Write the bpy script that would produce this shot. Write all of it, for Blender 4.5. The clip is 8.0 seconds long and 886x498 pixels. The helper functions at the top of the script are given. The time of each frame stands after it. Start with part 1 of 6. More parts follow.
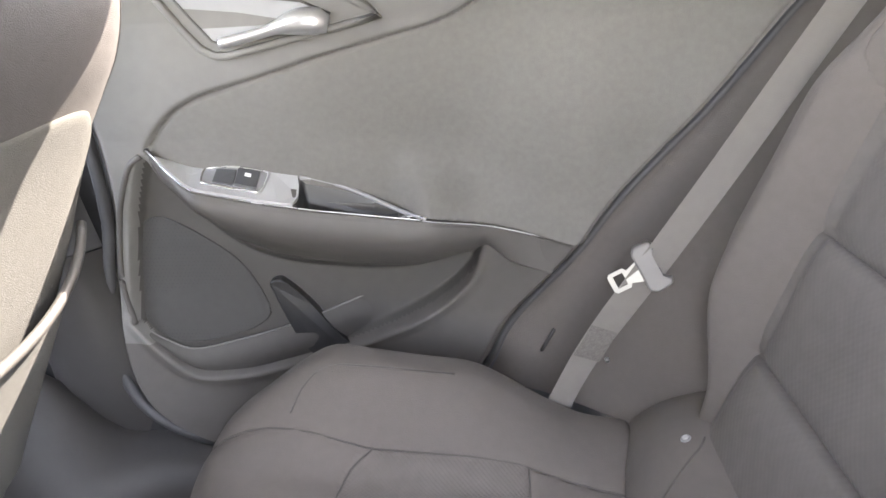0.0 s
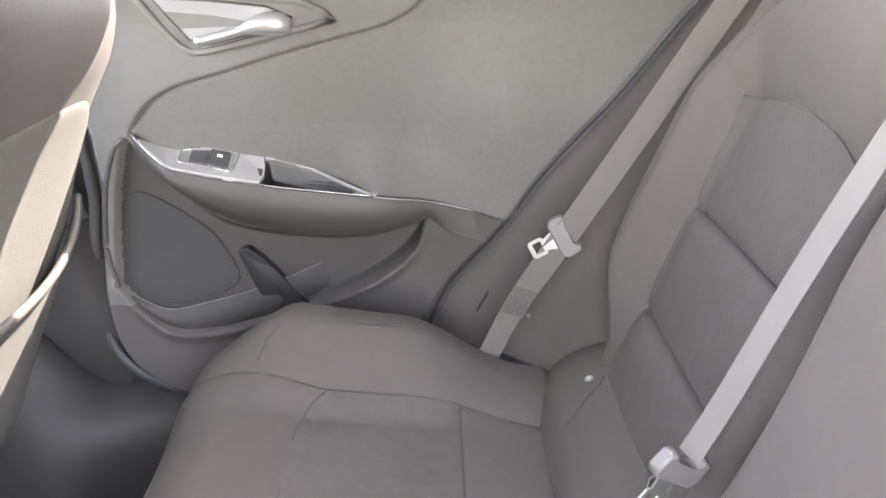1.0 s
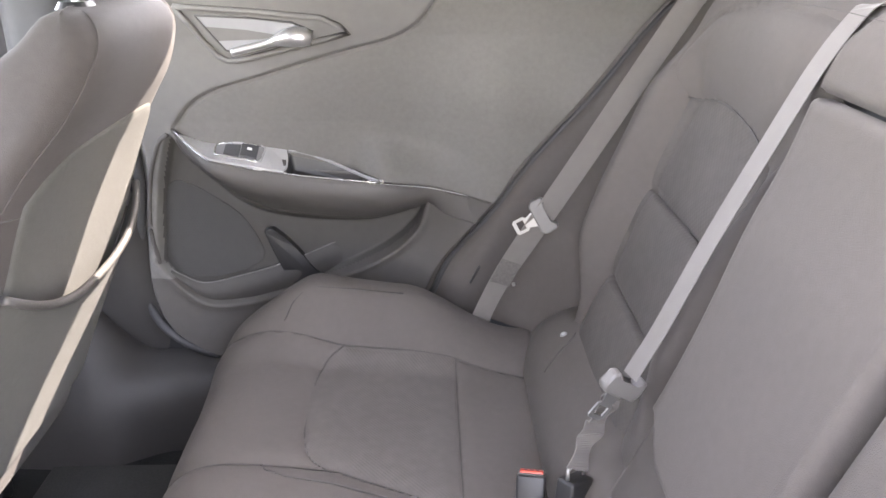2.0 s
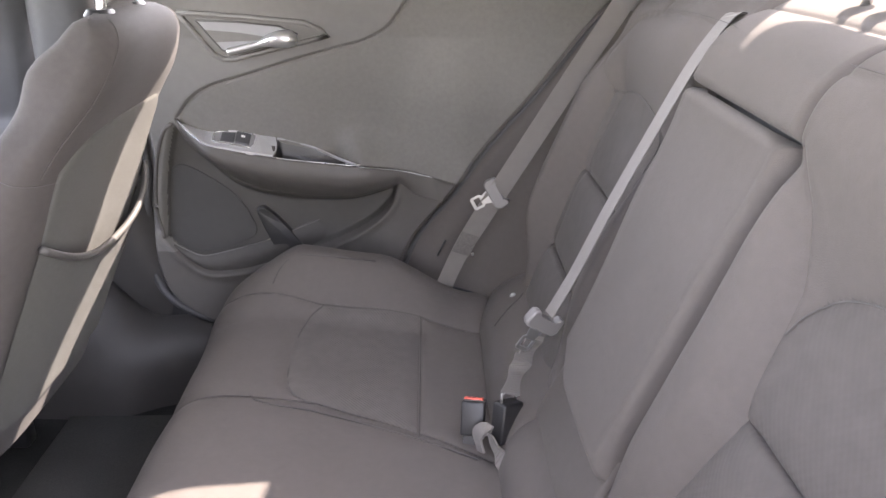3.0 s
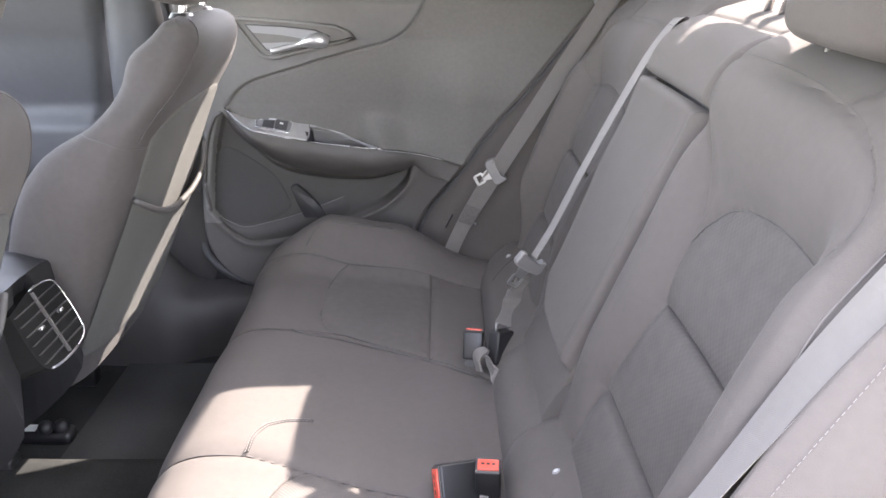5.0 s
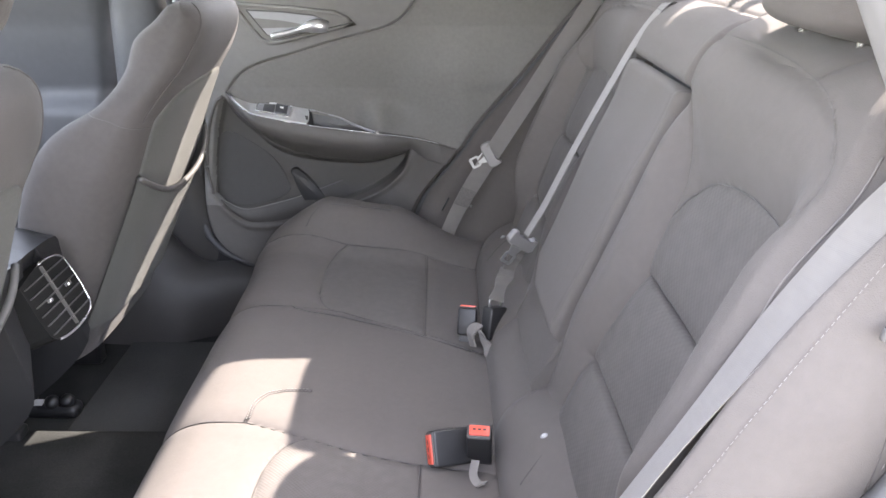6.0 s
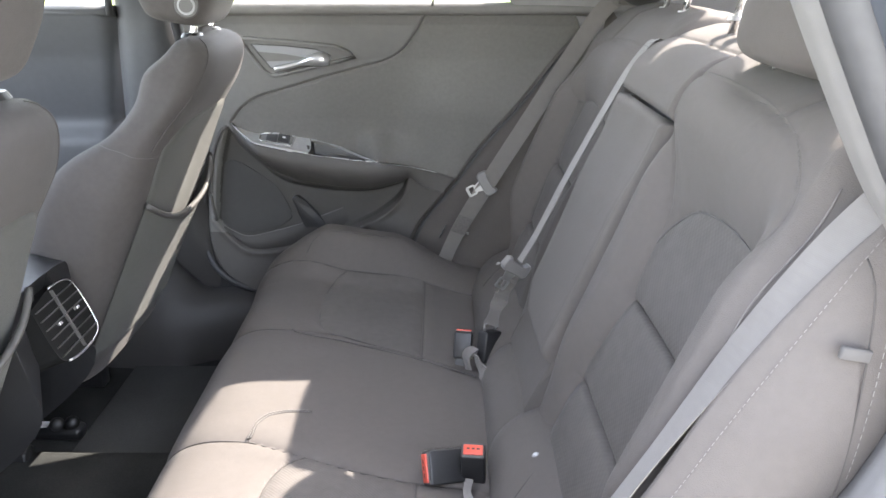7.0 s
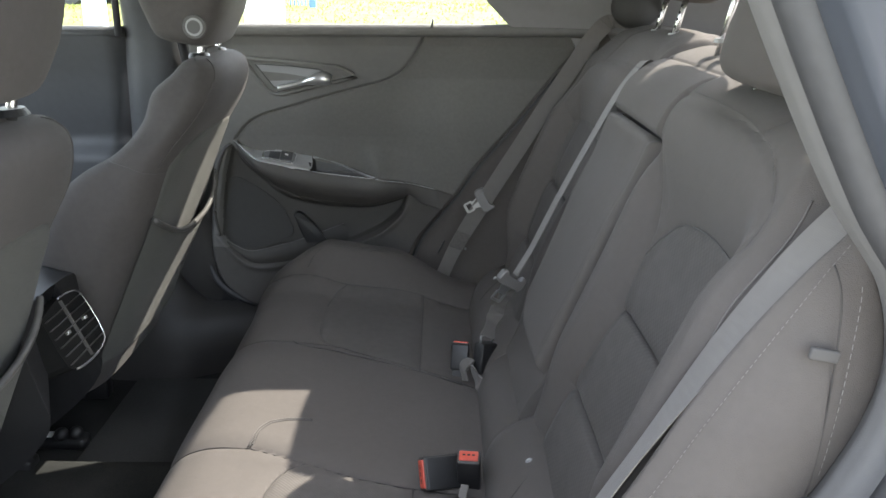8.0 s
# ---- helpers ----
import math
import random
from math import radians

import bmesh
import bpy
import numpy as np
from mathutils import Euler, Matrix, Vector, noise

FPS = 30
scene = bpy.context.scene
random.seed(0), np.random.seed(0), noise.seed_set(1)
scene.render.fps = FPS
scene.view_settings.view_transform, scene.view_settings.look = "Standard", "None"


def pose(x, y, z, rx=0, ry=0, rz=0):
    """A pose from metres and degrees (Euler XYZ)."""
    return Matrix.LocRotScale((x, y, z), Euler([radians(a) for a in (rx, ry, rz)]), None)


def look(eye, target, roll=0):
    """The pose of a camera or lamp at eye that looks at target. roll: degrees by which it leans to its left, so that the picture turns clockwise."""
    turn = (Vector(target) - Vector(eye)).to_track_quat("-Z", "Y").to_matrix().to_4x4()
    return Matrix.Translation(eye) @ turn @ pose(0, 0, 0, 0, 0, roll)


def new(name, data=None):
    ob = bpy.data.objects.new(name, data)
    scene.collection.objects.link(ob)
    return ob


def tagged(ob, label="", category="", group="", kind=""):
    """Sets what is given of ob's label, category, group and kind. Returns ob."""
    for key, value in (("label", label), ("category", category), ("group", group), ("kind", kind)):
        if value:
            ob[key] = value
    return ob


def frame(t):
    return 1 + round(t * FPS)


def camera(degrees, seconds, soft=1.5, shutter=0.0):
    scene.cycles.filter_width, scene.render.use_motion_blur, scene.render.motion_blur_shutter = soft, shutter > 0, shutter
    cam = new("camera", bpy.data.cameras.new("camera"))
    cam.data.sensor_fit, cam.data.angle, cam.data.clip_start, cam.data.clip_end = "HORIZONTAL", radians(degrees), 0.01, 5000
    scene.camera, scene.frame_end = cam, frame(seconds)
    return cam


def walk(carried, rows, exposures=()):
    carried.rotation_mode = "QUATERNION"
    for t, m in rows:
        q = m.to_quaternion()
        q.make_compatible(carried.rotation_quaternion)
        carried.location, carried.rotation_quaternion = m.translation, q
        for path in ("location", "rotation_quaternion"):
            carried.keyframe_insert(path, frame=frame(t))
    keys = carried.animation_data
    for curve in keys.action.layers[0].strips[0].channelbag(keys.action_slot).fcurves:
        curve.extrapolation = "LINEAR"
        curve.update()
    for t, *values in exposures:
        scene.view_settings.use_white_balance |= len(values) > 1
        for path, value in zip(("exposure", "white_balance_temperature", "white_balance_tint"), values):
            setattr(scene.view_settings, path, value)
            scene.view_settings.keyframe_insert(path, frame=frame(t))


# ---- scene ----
from math import cos, sin, pi, sqrt, hypot

cam = camera(58.0, 8.0)
PATH = [
    (0, (0.036, -0.257, 1.031), (-0.022, 1.61, 0.316), -1.4),
    (0.5, (0.072, -0.338, 1.056), (0.097, 1.523, 0.322), -0.3),
    (1, (0.069, -0.417, 1.076), (0.095, 1.434, 0.319), -0.2),
    (1.5, (0.053, -0.514, 1.1), (0.083, 1.336, 0.34), -0.3),
    (3, (0.125, -0.827, 1.146), (0.156, 1.025, 0.393), -0.2),
    (3.5, (0.137, -0.931, 1.153), (0.154, 0.927, 0.412), -0.5),
    (4, (0.123, -1.018, 1.159), (0.136, 0.847, 0.437), 0.1),
    (4.5, (0.116, -1.081, 1.16), (0.132, 0.791, 0.454), -0.0),
    (5.8, (0.135, -1.161, 1.152), (0.137, 0.691, 0.397), 0.1),
    (6, (0.131, -1.171, 1.151), (0.142, 0.687, 0.411), 0.2),
    (6.5, (0.132, -1.192, 1.158), (0.138, 0.679, 0.451), 0.5),
    (7, (0.138, -1.217, 1.166), (0.148, 0.665, 0.49), 0.3),
    (7.5, (0.138, -1.239, 1.169), (0.147, 0.653, 0.52), 0.3),
    (8, (0.142, -1.261, 1.17), (0.152, 0.637, 0.54), 0.5),
]
EXPOSURES = [(0, 5.6, 7600, 18), (1, 5.6, 7600, 19), (1.6, 5.55, 7600, 20), (2.2, 5.25, 7600, 22), (3, 4.88, 7600, 23), (3.7, 4.68, 7600, 25), (4.5, 4.87, 7300, 22), (6, 4.87, 7250, 18), (6.5, 4.93, 7250, 17), (6.9, 4.78, 7150, 15), (7.3, 3.88, 7200, 12), (7.6, 3.48, 7200, 11), (8, 3.63, 7200, 10)]
walk(cam, [(t, look(eye, target, roll)) for t, eye, target, roll in PATH], EXPOSURES)

# ---- light: sun from behind the car, over its far shoulder ----
SUN = Vector((0.815, 0.505, 1.0)).normalized()
world = bpy.data.worlds.new("sky")
scene.world = world
world.use_nodes = True
wn = world.node_tree
sky = wn.nodes.new("ShaderNodeTexSky")
sky.sky_type = "NISHITA"
sky.sun_disc = False
sky.sun_elevation = math.asin(SUN.z)
sky.sun_rotation = math.atan2(SUN.x, SUN.y)
haze = wn.nodes.new("ShaderNodeHueSaturation")
haze.inputs["Saturation"].default_value = 0.6
wn.links.new(sky.outputs[0], haze.inputs["Color"])
wn.links.new(haze.outputs[0], wn.nodes["Background"].inputs[0])
wn.nodes["Background"].inputs[1].default_value = 0.15
sun_data = bpy.data.lights.new("sun", "SUN")
sun_data.energy, sun_data.angle, sun_data.color = 1.2, radians(0.5), (1.0, 0.99, 0.95)
sun = new("sun", sun_data)
sun.rotation_mode = "QUATERNION"
sun.rotation_quaternion = SUN.to_track_quat("Z", "Y")
sun.location = SUN * 30


# ---- materials ----
def mat(name, color, rough=0.6, metal=0.0, var=0.15, scale=40.0, bump=0.0, bump_scale=400.0, color2=None, spec=0.5, stain=0.0, sheen=0.0):
    m = bpy.data.materials.new(name)
    m.use_nodes = True
    nt = m.node_tree
    b = nt.nodes["Principled BSDF"]
    tc = nt.nodes.new("ShaderNodeTexCoord")
    n1 = nt.nodes.new("ShaderNodeTexNoise")
    n1.inputs["Scale"].default_value, n1.inputs["Detail"].default_value = scale, 5
    nt.links.new(tc.outputs["Object"], n1.inputs["Vector"])
    n2 = nt.nodes.new("ShaderNodeTexNoise")
    n2.inputs["Scale"].default_value, n2.inputs["Detail"].default_value = 5.0, 3
    nt.links.new(tc.outputs["Object"], n2.inputs["Vector"])
    mix = nt.nodes.new("ShaderNodeMix")
    mix.data_type = "RGBA"
    c2 = color2 or tuple(min(1, c * (1 + 2 * var)) for c in color)
    c1 = tuple(c * (1 - var) for c in color) if not color2 else color
    mix.inputs["A"].default_value, mix.inputs["B"].default_value = (*c1, 1), (*c2, 1)
    nt.links.new(n1.outputs["Fac"], mix.inputs["Factor"])
    mix2 = nt.nodes.new("ShaderNodeMix")
    mix2.data_type, mix2.blend_type = "RGBA", "MULTIPLY"
    ramp = nt.nodes.new("ShaderNodeMapRange")
    ramp.inputs["From Min"].default_value, ramp.inputs["From Max"].default_value = 0.35, 0.65
    ramp.inputs["To Min"].default_value, ramp.inputs["To Max"].default_value = 1 - var - stain, 1.0
    nt.links.new(n2.outputs["Fac"], ramp.inputs["Value"])
    nt.links.new(mix.outputs["Result"], mix2.inputs["A"])
    nt.links.new(ramp.outputs["Result"], mix2.inputs["B"])
    mix2.inputs["Factor"].default_value = 1
    nt.links.new(mix2.outputs["Result"], b.inputs["Base Color"])
    rr = nt.nodes.new("ShaderNodeMapRange")
    rr.inputs["To Min"].default_value, rr.inputs["To Max"].default_value = max(0.02, rough - 0.08), min(1, rough + 0.08)
    nt.links.new(n2.outputs["Fac"], rr.inputs["Value"])
    nt.links.new(rr.outputs["Result"], b.inputs["Roughness"])
    b.inputs["Metallic"].default_value = metal
    b.inputs["Specular IOR Level"].default_value = spec
    b.inputs["Sheen Weight"].default_value = sheen
    b.inputs["Sheen Roughness"].default_value = 0.4
    if bump:
        n3 = nt.nodes.new("ShaderNodeTexNoise")
        n3.inputs["Scale"].default_value, n3.inputs["Detail"].default_value = bump_scale, 3
        nt.links.new(tc.outputs["Object"], n3.inputs["Vector"])
        bp = nt.nodes.new("ShaderNodeBump")
        bp.inputs["Strength"].default_value, bp.inputs["Distance"].default_value = bump, 0.002
        nt.links.new(n3.outputs["Fac"], bp.inputs["Height"])
        nt.links.new(bp.outputs["Normal"], b.inputs["Normal"])
    return m


def woven(name, color, rough, cell, strength, var=0.12, axes=("y", "z"), sheen=0.04):
    """Cloth with a small square weave along two axes of the car."""
    m = mat(name, color, rough, 0, var, 60, 0, sheen=sheen, spec=0.25)
    nt = m.node_tree
    b = nt.nodes["Principled BSDF"]
    tc = nt.nodes.new("ShaderNodeTexCoord")
    sep = nt.nodes.new("ShaderNodeSeparateXYZ")
    nt.links.new(tc.outputs["Object"], sep.inputs[0])
    waves = []
    for a in axes:
        mul = nt.nodes.new("ShaderNodeMath")
        mul.operation = "MULTIPLY"
        mul.inputs[1].default_value = 2 * pi / cell
        nt.links.new(sep.outputs[a.upper()], mul.inputs[0])
        s = nt.nodes.new("ShaderNodeMath")
        s.operation = "SINE"
        nt.links.new(mul.outputs[0], s.inputs[0])
        waves.append(s)
    pr = nt.nodes.new("ShaderNodeMath")
    pr.operation = "MULTIPLY"
    nt.links.new(waves[0].outputs[0], pr.inputs[0])
    nt.links.new(waves[1].outputs[0], pr.inputs[1])
    nz = nt.nodes.new("ShaderNodeTexNoise")
    nz.inputs["Scale"].default_value = 900
    nt.links.new(tc.outputs["Object"], nz.inputs["Vector"])
    add = nt.nodes.new("ShaderNodeMath")
    nt.links.new(pr.outputs[0], add.inputs[0])
    nt.links.new(nz.outputs["Fac"], add.inputs[1])
    bp = nt.nodes.new("ShaderNodeBump")
    bp.inputs["Strength"].default_value, bp.inputs["Distance"].default_value = strength, 0.0015
    nt.links.new(add.outputs[0], bp.inputs["Height"])
    nt.links.new(bp.outputs["Normal"], b.inputs["Normal"])
    return m


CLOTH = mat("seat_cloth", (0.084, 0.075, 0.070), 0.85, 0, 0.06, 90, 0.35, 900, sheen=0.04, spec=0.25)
# bench cloth again, darkened in colour for the shade on the front seats
FRONT_CLOTH_SHADED = mat("front_seat_cloth_shaded", (0.057, 0.052, 0.050), 0.85, 0, 0.10, 90, 0.35, 900, sheen=0.04, spec=0.25)
POCKET_CLOTH = mat("map_pocket_cloth", (0.066, 0.066, 0.061), 0.9, 0, 0.12, 160, 0.5, 800, sheen=0.05, spec=0.2)
INSERT = woven("seat_insert_cloth", (0.076, 0.069, 0.065), 0.85, 0.009, 0.12)
CUSHION_INSERT = woven("cushion_insert_cloth", (0.086, 0.078, 0.073), 0.85, 0.006, 0.18, axes=("x", "y"))
SOFT_THREAD = mat("dark_grey_thread", (0.070, 0.066, 0.064), 0.85, 0, 0.1)
THREAD = mat("grey_thread", (0.15, 0.142, 0.135), 0.8, 0, 0.1)
SEAMLINE = mat("seam_thread", (0.045, 0.040, 0.038), 0.85, 0, 0.1)
DOOR_SOFT = mat("door_soft_trim", (0.122, 0.118, 0.112), 0.62, 0, 0.08, 60, 0.25, 1400, spec=0.4)
DOOR_HARD = mat("door_hard_plastic", (0.056, 0.054, 0.052), 0.52, 0, 0.08, 60, 0.2, 1600, spec=0.45)
DOOR_CLOTH = mat("door_insert_cloth", (0.122, 0.117, 0.110), 0.85, 0, 0.10, 120, 0.4, 1100, sheen=0.04, spec=0.25)
LOWER = mat("lower_door_plastic", (0.066, 0.061, 0.057), 0.55, 0, 0.08, 60, 0.2, 1500, spec=0.4)
GRILLE = mat("grille_plastic", (0.034, 0.033, 0.032), 0.7, 0, 0.1, 80, 0.1, 1200)
BLACK = mat("black_plastic", (0.014, 0.014, 0.015), 0.45, 0, 0.1, 80, 0.1, 1200)
PLATE = mat("satin_grey_panel", (0.42, 0.42, 0.42), 0.35, 0.3, 0.04, 60)
GLOSS = mat("grey_gloss_plastic", (0.22, 0.22, 0.225), 0.32, 0, 0.05, 60)
SILVER = mat("satin_silver", (0.55, 0.55, 0.55), 0.28, 0.85, 0.04, 60)
CHROME = mat("chrome", (0.75, 0.75, 0.75), 0.26, 1.0, 0.02, 60)
STEEL = mat("bright_steel", (0.24, 0.24, 0.235), 0.42, 0.9, 0.05, 60)
WEB = woven("belt_webbing", (0.145, 0.135, 0.127), 0.75, 0.0024, 0.10, 0.06, ("y", "z"), 0.15)
WEB_SEWN = mat("sewn_webbing", (0.120, 0.112, 0.105), 0.8, 0, 0.3, 260, 0.9, 500, sheen=0.1, spec=0.25)
BUCKLE = mat("belt_grey_plastic", (0.125, 0.12, 0.117), 0.45, 0, 0.06, 60)
RED = mat("red_button", (0.50, 0.070, 0.045), 0.4, 0, 0.05, 60)
CARPET = mat("carpet", (0.030, 0.031, 0.030), 0.95, 0, 0.3, 300, 0.8, 700, spec=0.1, stain=0.2)
MAT_RUBBER = mat("floor_mat_cloth", (0.050, 0.051, 0.050), 0.9, 0, 0.2, 250, 0.8, 500, spec=0.15)
HEADLINER = mat("headliner", (0.58, 0.56, 0.53), 0.9, 0, 0.06, 200, 0.2, 900)
PILLAR = mat("pillar_trim", (0.165, 0.16, 0.16), 0.55, 0, 0.05, 60, 0.15, 1200)
DOORWAY = mat("doorway_trim", (0.140, 0.136, 0.134), 0.6, 0, 0.05, 60, 0.15, 1200, spec=0.4)
# lower door plastic made darker: shade under the armrest is in this colour
RECESS_SHADED = mat("pocket_plastic_shaded", (0.050, 0.047, 0.044), 0.6, 0, 0.08, 60, 0.2, 1500, spec=0.35)
VENT = mat("vent_black", (0.008, 0.008, 0.008), 0.8, 0, 0.1, 80, 0, spec=0.15)
TONGUE = mat("tongue_steel", (0.28, 0.28, 0.275), 0.38, 0.8, 0.05, 60)
PIPING = mat("seat_piping", (0.115, 0.106, 0.100), 0.8, 0, 0.1, 90, spec=0.25)
FRONT_DOOR = mat("front_door_trim", (0.060, 0.061, 0.064), 0.55, 0, 0.08, 60, 0.2, 1400)
SILL = mat("sill_plastic", (0.030, 0.028, 0.027), 0.62, 0, 0.08, 60, 0.15, 1400)
RUBBER = mat("black_rubber", (0.040, 0.040, 0.042), 0.6, 0, 0.15, 100)
PAINT = mat("body_paint", (0.058, 0.064, 0.076), 0.32, 0.2, 0.04, 30)
SHELF = mat("parcel_shelf_felt", (0.16, 0.155, 0.15), 0.95, 0, 0.15, 250, 0.6, 700)
WHITE = mat("white_paper", (0.8, 0.8, 0.78), 0.6, 0, 0.04)
GRASS_SOIL = mat("grass_ground", (0.15, 0.20, 0.05), 0.95, 0, 0.2, 3.0, 0.6, 40, color2=(0.32, 0.32, 0.12), spec=0.1)
GRASS = mat("grass_blades", (0.16, 0.22, 0.05), 0.8, 0, 0.2, 2.0, 0, color2=(0.34, 0.33, 0.12), spec=0.2)
# pale only to throw sunlight back up into the car
BOUNCE_PAVING = mat("pale_bounce_paving", (0.40, 0.385, 0.355), 0.9, 0, 0.2, 60, 0.5, 120)
BLUE = mat("blue_painted_steel", (0.10, 0.20, 0.42), 0.45, 0, 0.1, 10)
WHITEPAINT = mat("white_painted_steel", (0.78, 0.78, 0.76), 0.45, 0, 0.05, 8)


def glass_mat(name, tint):
    """A thin pane: clear, with a faint reflection that grows at a flat angle."""
    m = bpy.data.materials.new(name)
    m.use_nodes = True
    nt = m.node_tree
    clear = nt.nodes.new("ShaderNodeBsdfTransparent")
    clear.inputs[0].default_value = (*tint, 1)
    gloss = nt.nodes.new("ShaderNodeBsdfGlossy")
    gloss.inputs["Roughness"].default_value = 0.02
    fres = nt.nodes.new("ShaderNodeFresnel")
    fres.inputs[0].default_value = 1.45
    mix = nt.nodes.new("ShaderNodeMixShader")
    nt.links.new(fres.outputs[0], mix.inputs[0])
    nt.links.new(clear.outputs[0], mix.inputs[1])
    nt.links.new(gloss.outputs[0], mix.inputs[2])
    nt.links.new(mix.outputs[0], nt.nodes["Material Output"].inputs[0])
    return m


GLASS = glass_mat("window_glass", (0.93, 0.96, 0.95))


# ---- mesh helpers ----
def mesh_from(name, verts, faces, material, smooth=True):
    me = bpy.data.meshes.new(name)
    me.from_pydata([tuple(v) for v in verts], [], faces)
    me.materials.append(material)
    if smooth:
        me.polygons.foreach_set("use_smooth", [True] * len(me.polygons))
    me.update()
    return me


def part(name, bm, material, parent=None, label="", smooth=False):
    """One mesh object from a bmesh (or a ready mesh), under a thing or a part."""
    if isinstance(bm, bpy.types.Mesh):
        me = bm
    else:
        me = bpy.data.meshes.new(name)
        bmesh.ops.recalc_face_normals(bm, faces=bm.faces)
        for f in bm.faces:
            f.smooth = smooth
        bm.to_mesh(me)
        bm.free()
        me.materials.append(material)
    ob = new(name, me)
    if parent is not None:
        ob.parent = parent
        ob.matrix_parent_inverse = parent.matrix_basis.inverted() if parent.parent is None else Matrix.Identity(4)
    if label:
        tagged(ob, label)
    return ob


def thing(name, at, label, category, group="", kind=""):
    ob = new(name)
    ob.empty_display_size = 0.05
    ob.location = at
    bpy.context.view_layer.update()
    ob.matrix_basis = Matrix.Translation(at)
    return tagged(ob, label, category, group, kind)


def sm(a, b, x):
    t = min(1.0, max(0.0, (x - a) / (b - a)))
    return t * t * (3 - 2 * t)


def lerp(a, b, t):
    return a + (b - a) * t


def curve_of(points, n=240):
    """Smooth dense curve through points, as a function of 0..1 by length."""
    P = [np.array(p, float) for p in points]
    P = [2 * P[0] - P[1]] + P + [2 * P[-1] - P[-2]]
    out = []
    m = max(2, n // (len(P) - 3))
    for i in range(1, len(P) - 2):
        p0, p1, p2, p3 = P[i - 1:i + 3]
        for k in range(m):
            t = k / m
            out.append(0.5 * ((2 * p1) + (-p0 + p2) * t + (2 * p0 - 5 * p1 + 4 * p2 - p3) * t * t + (-p0 + 3 * p1 - 3 * p2 + p3) * t ** 3))
    out.append(P[-2])
    A = np.array(out)
    d = np.concatenate([[0], np.cumsum(np.linalg.norm(np.diff(A, axis=0), axis=1))])
    d /= d[-1]
    return lambda t: np.array([np.interp(t, d, A[:, k]) for k in range(A.shape[1])])


def grid_mesh(name, f, nu, nv, material, closed_u=False):
    """A sheet from f(u, v), 0..1."""
    verts, faces = [], []
    cu = nu if closed_u else nu + 1
    for j in range(nv + 1):
        for i in range(cu):
            verts.append(f(i / nu, j / nv))
    for j in range(nv):
        for i in range(nu):
            a, b = j * cu + i, j * cu + (i + 1) % cu
            faces.append((a, b, b + cu, a + cu))
    return mesh_from(name, verts, faces, material)


def puff_mesh(name, f, nu, nv, material, depth=0.008, r=0.018, skirt=0.03, out=1.0, wrinkle=0.0):
    """A padded panel on the surface f(u, v): its edges sink into the seams, and a skirt closes it below."""
    us = [0, 0.012, 0.03, 0.06] + [0.06 + 0.88 * k / (nu - 6) for k in range(1, nu - 6)] + [0.94, 0.97, 0.988, 1]
    vs = [0, 0.012, 0.03, 0.06] + [0.06 + 0.88 * k / (nv - 6) for k in range(1, nv - 6)] + [0.94, 0.97, 0.988, 1]
    A = np.array([[f(u, v) for u in us] for v in vs], float)
    du = np.gradient(A, axis=1)
    dv = np.gradient(A, axis=0)
    N = np.cross(du, dv)
    N /= np.linalg.norm(N, axis=2, keepdims=True) + 1e-12
    N *= out
    Lu = np.linalg.norm(np.diff(A, axis=1), axis=2).sum(1)
    Lv = np.linalg.norm(np.diff(A, axis=0), axis=2).sum(0)
    U, V = np.meshgrid(us, vs)
    d = np.minimum(np.minimum(U, 1 - U) * Lu[:, None], np.minimum(V, 1 - V) * Lv[None, :])
    t = np.clip(d / r, 0, 1)
    off = -depth * (1 - np.sqrt(np.clip(1 - (1 - t) ** 2, 0, 1)))
    if wrinkle:
        for j in range(A.shape[0]):
            for i in range(A.shape[1]):
                off[j, i] += wrinkle * noise.noise(Vector(A[j, i]) * 9) * min(1, t[j, i] * 2)
    B = A + N * off[..., None]
    h, w = B.shape[:2]
    verts = B.reshape(-1, 3).tolist()
    faces = []
    for j in range(h - 1):
        for i in range(w - 1):
            a = j * w + i
            q = (a, a + 1, a + 1 + w, a + w)
            faces.append(q if out > 0 else q[::-1])
    ring = [i for i in range(w)] + [j * w + w - 1 for j in range(1, h)] + [(h - 1) * w + i for i in range(w - 2, -1, -1)] + [j * w for j in range(h - 2, 0, -1)]
    S = (A - N * (depth + skirt)).reshape(-1, 3)
    base = len(verts)
    for k in ring:
        verts.append(S[k].tolist())
    n = len(ring)
    for k in range(n):
        a, b = ring[k], ring[(k + 1) % n]
        q = (b, a, base + k, base + (k + 1) % n)
        faces.append(q if out > 0 else q[::-1])
    return mesh_from(name, verts, faces, material)


def tube_mesh(name, pts, radius, material, sides=8, taper=None):
    """A round bar along points."""
    P = [Vector(p) for p in pts]
    verts, faces = [], []
    up = Vector((0, 0, 1))
    for i, p in enumerate(P):
        d = (P[min(i + 1, len(P) - 1)] - P[max(i - 1, 0)]).normalized()
        s = d.cross(up)
        if s.length < 0.05:
            s = d.cross(Vector((1, 0, 0)))
        s.normalize()
        q = s.cross(d)
        rad = radius if taper is None else radius * taper(i / (len(P) - 1))
        for k in range(sides):
            a = 2 * pi * k / sides
            verts.append(p + (s * cos(a) + q * sin(a)) * rad)
    for i in range(len(P) - 1):
        for k in range(sides):
            a, b = i * sides + k, i * sides + (k + 1) % sides
            faces.append((a, b, b + sides, a + sides))
    faces.append(tuple(range(sides))[::-1])
    faces.append(tuple((len(P) - 1) * sides + k for k in range(sides)))
    return mesh_from(name, verts, faces, material)


